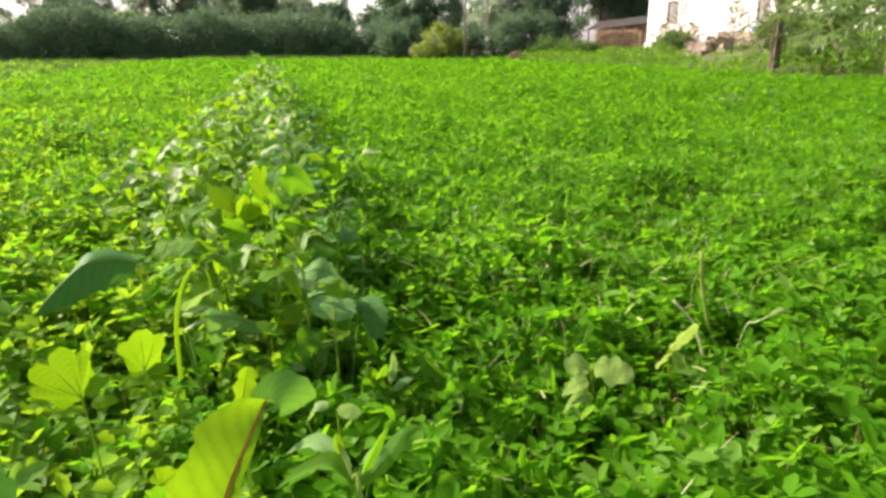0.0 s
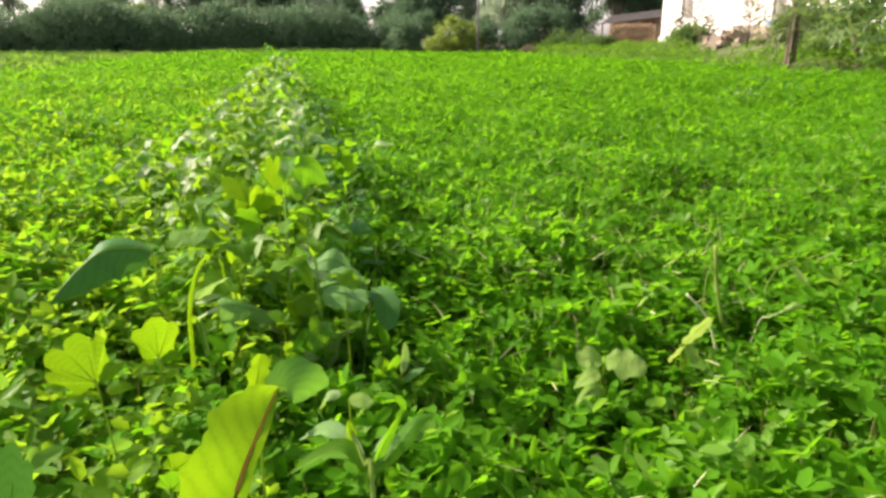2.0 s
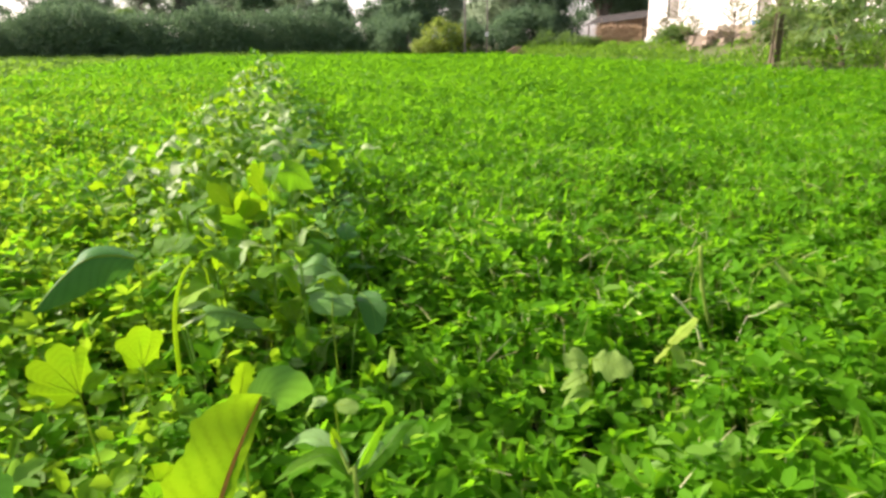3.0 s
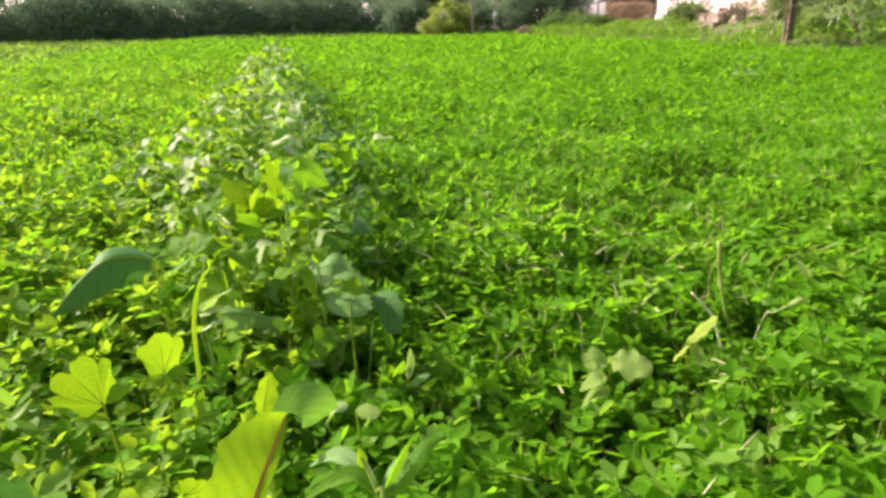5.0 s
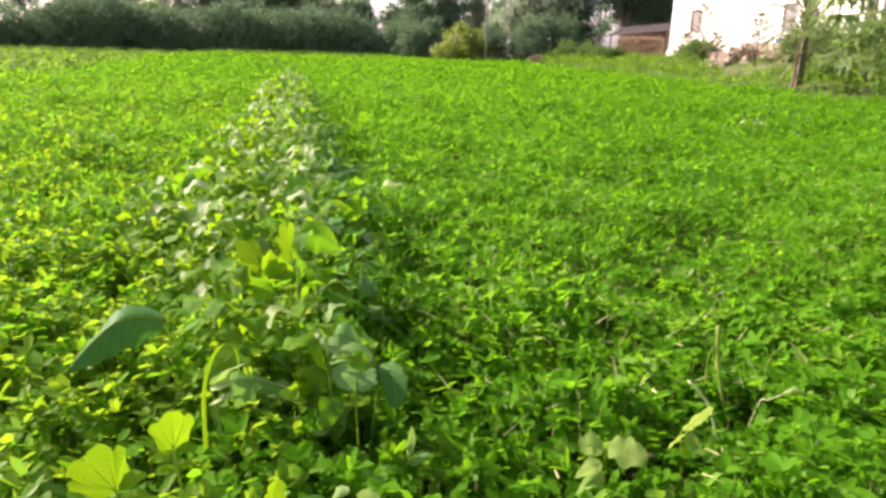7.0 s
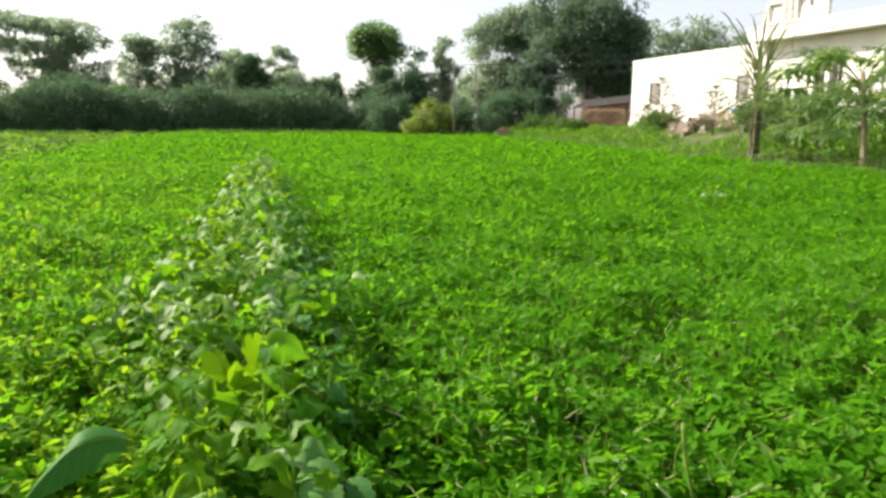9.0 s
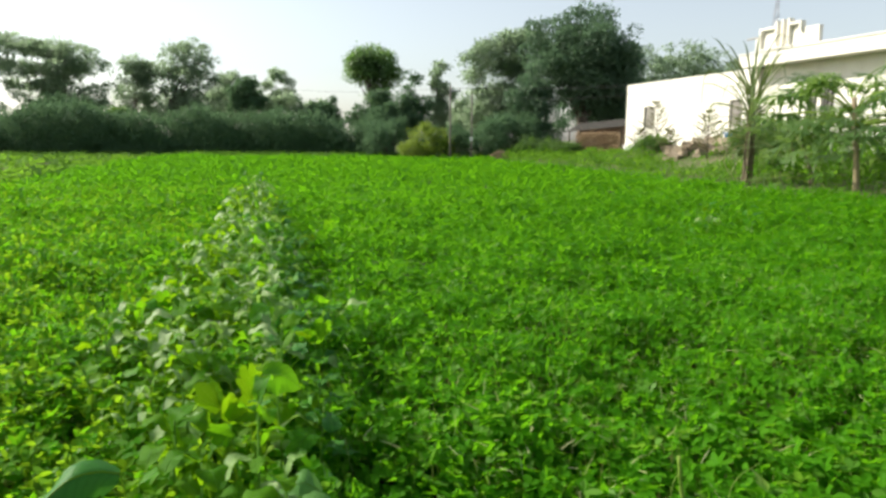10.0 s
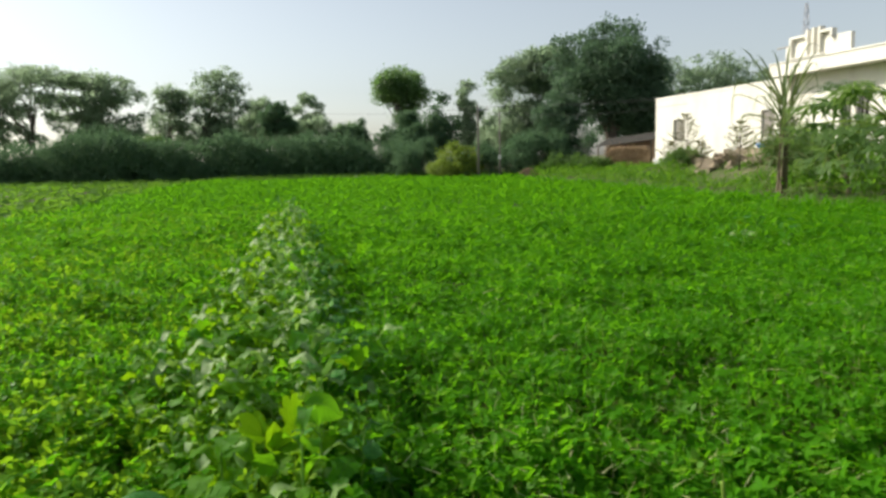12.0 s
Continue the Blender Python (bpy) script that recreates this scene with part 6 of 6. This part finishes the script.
    tube(bm, smooth_line([Vector(q) - p.location for q in ((0.1, 1.05, 0.0), (0.091, 1.06, 0.518), (0.08, 1.07, 0.554), (0.06, 1.09, 0.59))], 12), [0.0042 - 0.0002 * k for k in range(12)], 7)
    part("stem", bm, GREEN_STALK, p)
    for k, (mid, side, half, mats) in enumerate((
            ([(0.078, 1.07, 0.55), (0.054, 1.08, 0.572), (0.022, 1.07, 0.568), (-0.017, 1.05, 0.547)], (0.3, 0.8, 0.5), 0.011, grey),
            ([(0.09, 1.08, 0.545), (0.1, 1.09, 0.567), (0.112, 1.1, 0.589), (0.124, 1.11, 0.608)], (0.75, 0.55, -0.3), 0.008, grey),
            ([(0.088, 1.08, 0.535), (0.12, 1.12, 0.557), (0.14, 1.14, 0.577), (0.165, 1.16, 0.58)], (-0.4, 0.75, 0.5), 0.014, grey),
            ([(0.075, 1.08, 0.56), (0.026, 1.11, 0.58), (-0.021, 1.12, 0.555)], (0.2, 0.85, 0.4), 0.013, dull),
            ([(0.088, 1.08, 0.55), (0.104, 1.11, 0.566), (0.117, 1.13, 0.562)], (-0.3, 0.85, 0.3), 0.011, dull),
            ([(0.062, 1.088, 0.578), (0.058, 1.09, 0.592), (0.056, 1.092, 0.606)], (0.8, 0.5, 0.0), 0.007, yellow))):
        big_leaf(p, mid, side, half, "oval", mats, 0.0008, 0.25, 0.05, 50 + k, 12, False)
    p = big_plant(-0.04, 1.6, "low mustard plant with two small pale rounded leaves")
    big_leaf(p, [(-0.048, 1.58, 0.367), (-0.024, 1.57, 0.372), (0.003, 1.56, 0.367)], (0.1, 0.7, 0.6), 0.017, "round", faded, 0.0008, 0.15, 0.04, 60)
    big_leaf(p, [(-0.107, 1.56, 0.347), (-0.092, 1.57, 0.376), (-0.065, 1.58, 0.38)], (0.3, 0.8, 0.3), 0.016, "round", pale, 0.0008, 0.2, 0.06, 61)
    p = big_plant(-0.008, 1.86, "low mustard plant with small light green leaves")
    for k, (mid, side, half, mats) in enumerate((
            ([(-0.008, 1.85, 0.29), (-0.022, 1.85, 0.318), (-0.044, 1.85, 0.319)], (0.4, 0.8, 0.4), 0.018, yellow), ([(-0.004, 1.85, 0.29), (0.012, 1.85, 0.325), (0.023, 1.85, 0.344)], (0.7, 0.6, -0.2), 0.015, grey),
            ([(0.03, 1.86, 0.29), (0.035, 1.87, 0.33), (0.036, 1.87, 0.37)], (0.8, 0.5, 0.0), 0.013, pale), ([(0.035, 1.84, 0.278), (0.06, 1.845, 0.3), (0.088, 1.85, 0.309)], (0.1, 0.8, 0.5), 0.015, dull),
            ([(0.029, 1.84, 0.258), (0.0, 1.84, 0.27), (-0.03, 1.84, 0.27)], (0.1, 0.8, 0.5), 0.016, grey))):
        big_leaf(p, mid, side, half, "oval", mats, 0.0008, 0.2, 0.05, 65 + k, 10, k < 3)
    p = big_plant(-0.13, 1.28, "mustard plant with one upright small yellow-green leaf")
    big_leaf(p, [(-0.125, 1.25, 0.55), (-0.121, 1.26, 0.58), (-0.116, 1.27, 0.612)], (0.75, 0.55, 0), 0.02, "lobed", yellow, 0.001, 0.15, 0.06, 71)
    # dry and green stalks
    for label, pts, r, grow, mat in (("upright pale green-yellow stalk in the crop", [(1.0, 2.33, 0.0), (0.987, 2.35, 0.169), (0.955, 2.35, 0.282), (0.931, 2.35, 0.393), (0.919, 2.35, 0.491)], 0.0045, 0.45, GREEN_STALK),
                                     ("leaning dry straw-coloured stalk in the crop", [(0.94, 2.08, 0.0), (0.897, 2.1, 0.215), (0.873, 2.1, 0.254), (0.842, 2.1, 0.346), (0.811, 2.1, 0.387), (0.775, 2.1, 0.425)], 0.0046, -0.3, STRAW),
                                     ("thin arched yellow-green stalk with a withered leaf", [(1.115, 2.42, 0.0), (1.111, 2.42, 0.266), (1.112, 2.42, 0.342), (1.14, 2.42, 0.398), (1.201, 2.42, 0.441)], 0.0022, -0.5, GREEN_STALK),
                                     ("thin dry stalk lying over the crop with a curled leaf", [(1.0, 2.3, 0.0), (1.04, 2.27, 0.27), (1.062, 2.25, 0.305), (1.115, 2.25, 0.332)], 0.0018, -0.4, STRAW)):
        st = tagged(new("dry_stalk"), label, "stalk")
        st.location = pts[0]
        bm = bmesh.new()
        ln = smooth_line([Vector(q) - Vector(pts[0]) for q in pts], 18)
        tube(bm, ln, [r * (1 + grow * i / 17) * (1.25 if i in (7, 12) else 1.0) for i in range(18)], 6)
        part("stem", bm, mat, st)
        if "upright" in label:
            bm = bmesh.new()
            tube(bm, smooth_line([Vector(q) - Vector(pts[0]) for q in ((0.905, 2.35, 0.28), (0.902, 2.35, 0.338), (0.904, 2.35, 0.393), (0.921, 2.35, 0.438))], 8), [0.0016] * 8, 5)
            part("side_shoot", bm, mat, st)
        leaf = {"arched": ([(1.172, 2.42, 0.423), (1.2, 2.41, 0.388), (1.232, 2.4, 0.343)], 0.016), "curled": ([(1.1, 2.25, 0.33), (1.128, 2.245, 0.345), (1.158, 2.24, 0.34)], 0.011)}
        for key, (mid, half) in leaf.items():
            if key in label:
                bm = bmesh.new()
                blade_mesh(bm, [Vector(q) - Vector(pts[0]) for q in mid], (0.75, 0.2, 0.6), half, "sail" if key == "arched" else "oval", 10, 0.3, 0.1, 3, 0.001)
                part("withered_leaf", bm, [MUSTARD_FADED, STRAW], st)


build_big_leaves()


# ---- strap-leaved cane and papaya on the bank ----
def build_cane():
    x, y = 7.75, 19.0
    g = float(ground_height(np.array(x), np.array(y)))
    plant = tagged(new("cane_plant"), "tall clump with dark stems and arching strap leaves", "plant")
    plant.location = (x, y, g)
    for k in range(6):
        a = k / 6 * 6.28
        bm = bmesh.new()
        r = 0.11 if k else 0.0
        pts = smooth_line([(r * math.cos(a), r * math.sin(a), -0.1), (r * 0.8 * math.cos(a) + 0.01, r * 0.8 * math.sin(a), 0.9), (r * 0.5 * math.cos(a) - 0.02, r * 0.5 * math.sin(a), 1.9 + 0.15 * (k % 3))], 10)
        tube(bm, pts, [(0.058 if i % 2 else 0.05) * (1 - 0.035 * i) for i in range(10)], 7)
        part("stem", bm, DARK_STEM, plant)
    shapes = []
    for k in range(6):
        bm = bmesh.new()
        L, reach, drop = 1.0, 0.14 + 0.12 * k, 0.02 + 0.15 * k
        blade_mesh(bm, [(0, 0, 0), (0, reach * 0.3, 0.45), (0, reach * 0.75, 0.8 - drop * 0.2), (0, reach * 1.3, 0.95 - drop * 1.2)], (1, 0, 0), 0.02, "strap", 14, 0.5, 0.1, k, 0.004, (-1, 0, 1))
        shapes.append(mesh_of(bm, "leaf", [CANE, CANE]))
    turn = 0.0
    for k in range(76):
        t = k / 75
        turn += 137.5
        z = 0.95 + 1.35 * t
        s = rng.uniform(1.1, 1.65) if t > 0.35 else rng.uniform(0.9, 1.4)
        m = shapes[int(np.clip((4.6 if t < 0.6 else 3.8) - 2.9 * t + rng.normal(0, 1.4), 0, 5))]
        s *= 1.0 + 0.35 * max(0.0, t - 0.5)
        ob = new("leaf", m)
        ob.parent = plant
        ob.matrix_basis = pose(0.06 * math.cos(turn), 0.06 * math.sin(turn), z, -rng.uniform(2, 84 - 36 * t), rng.normal(0, 6), turn) @ Matrix.Diagonal((s, s, s * (1.1 if t > 0.7 else 0.95), 1))
    for k in range(22):
        s = rng.uniform(0.5, 0.95)
        ob = new("leaf", shapes[5 - k % 2])
        ob.parent = plant
        a = rng.uniform(0, 360)
        ob.matrix_basis = pose(0.09 * math.cos(radians(a + 90)), 0.09 * math.sin(radians(a + 90)), rng.uniform(0.75, 1.5), rng.uniform(-115, -75), 0, a) @ Matrix.Diagonal((s, s, s, 1))



reseed(28)
build_cane()


def papaya_leaf(seed):
    """Deeply cut palm-shaped leaf at the end of its long stalk."""
    r = random.Random(seed)
    bm = bmesh.new()
    stalk = smooth_line([(0, 0, 0), (0, 0.38, 0.16), (0, 0.78, 0.14)], 8)
    tube(bm, stalk, [0.011 - 0.0007 * i for i in range(8)], 5, 1, False)
    c = stalk[-1]
    for k in range(9):
        a = radians(-140 + 35 * k + r.uniform(-6, 6))
        L = 0.36 * (0.65 + 0.35 * math.cos(a / 2)) * r.uniform(0.85, 1.1)
        d = Vector((math.sin(a), math.cos(a), 0))
        mid = [c, c + d * L * 0.5 + Vector((0, 0, -0.02)), c + d * L + Vector((0, 0, -0.16 * L / 0.36 - r.uniform(0, 0.06)))]
        blade_mesh(bm, mid, Vector((math.cos(a), -math.sin(a), 0)), 0.026, "oval", 7, -0.2, 0.25, seed * 10 + k, 0, (-1, 0, 1))
        for sgn in (-1, 1, -1.2, 1.2):
            b = a + sgn * 0.6
            d2 = Vector((math.sin(b), math.cos(b), -0.25))
            e = c.lerp(mid[1], 1.0 if abs(sgn) == 1 else 1.45)
            q = L if abs(sgn) == 1 else L * 0.7
            blade_mesh(bm, [e, e + d2 * q * 0.22, e + d2 * q * 0.42], Vector((math.cos(b), -math.sin(b), 0)), 0.016, "oval", 5, -0.2, 0.2, seed * 10 + k, 0, (-1, 0, 1))
    return mesh_of(bm, "leaf", [PAPAYA, GREEN_STALK])


PAPAYA_LEAVES = [papaya_leaf(k + 1) for k in range(5)]


def papaya(x, y, h, n, size, lean=(0.0, 0.0), low=0.3, bark=DARK_STEM, label="young papaya tree with deeply cut leaves down its stem"):
    g = float(ground_height(np.array(x), np.array(y)))
    tree = tagged(new("papaya_tree"), label, "papaya tree")
    tree.location = (x, y, g)
    bm = bmesh.new()
    line = smooth_line([(0, 0, -0.1), (lean[0] * 0.4, lean[1] * 0.4, h * 0.45), (lean[0], lean[1], h)], 10)
    tube(bm, line, [0.075 - 0.0035 * i for i in range(10)], 9)
    part("trunk", bm, bark, tree)
    turn = rng.uniform(0, 360)
    for k in range(n):
        t = k / (n - 1)
        turn += 137.5 + rng.normal(0, 10)
        i = min(9, int(9 * (1 - low * (1 - t))))
        p = line[i]
        s = size * rng.uniform(0.85, 1.2)
        ob = new("leaf", PAPAYA_LEAVES[k % 5])
        ob.parent = tree
        ob.matrix_basis = Matrix.Translation(p) @ pose(0, 0, 0, -17 + 40 * t ** 1.6 + rng.normal(0, 7), rng.normal(0, 10), turn) @ Matrix.Diagonal((s, s, s, 1))


reseed(40)
papaya(7.88, 14.0, 2.2, 42, 1.45, (-0.2, 0.1), 0.24, PALE_BARK, "papaya tree with a pale trunk and deeply cut leaves")
papaya(8.8, 17.6, 1.35, 24, 1.2, (-0.4, 0.2), 0.85)
papaya(8.9, 14.6, 2.0, 26, 1.2, (0.2, 0.1), 0.4)
papaya(9.3, 19.6, 0.9, 15, 1.0, (-0.2, 0.0), 0.9)


def sapling(x, y, h, w, tiers):
    g = float(ground_height(np.array(x), np.array(y)))
    s = tagged(new("sapling"), "thin sapling with upturned feathery branches by the wall", "sapling")
    s.location = (x, y, g)
    bm = bmesh.new()
    tube(bm, [(0, 0, -0.1), (0.02, 0, h * 0.5), (0, 0, h)], [0.03, 0.02, 0.006], 6)
    P, A = [], []
    for k in range(tiers):
        t = k / (tiers - 1)
        z0 = h * (0.18 + 0.74 * t)
        for j in range(5):
            a = rng.uniform(0, 6.28)
            r = w * (1 - 0.78 * t) * rng.uniform(0.7, 1.15)
            e = Vector((r * math.cos(a), r * math.sin(a), z0 + r * rng.uniform(0.35, 0.7)))
            b = Vector((0, 0, z0))
            tube(bm, [b, b.lerp(e, 0.55) - Vector((0, 0, 0.05 * r)), e], [0.01, 0.007, 0.003], 4, cap=False)
            for q in np.linspace(0.3, 1.0, 22):
                P.append(b.lerp(e, float(q)) - Vector((0, 0, 0.05 * r * (1 - abs(2 * q - 1)))))
                A.append((e - b).normalized())
    part("trunk", bm, BARK, s)
    P, A = np.array(P), np.array(A)
    n = len(P)
    v, f = leaves(P, A + rng.normal(0, 0.6, (n, 3)), rng.normal(0, 1, (n, 3)), rng.uniform(0.06, 0.13, n), rng.uniform(0.022, 0.038, n), DIAMOND)
    under(new("crown", mesh_np("crown", v, f, [DRY_LEAF])), s)


sapling(9.4, 34.0, 2.3, 1.05, 10)
sapling(9.4, 27.0, 1.85, 0.85, 9)
sapling(9.0, 30.4, 1.1, 0.7, 6)
sapling(8.6, 33.2, 1.0, 0.8, 6)
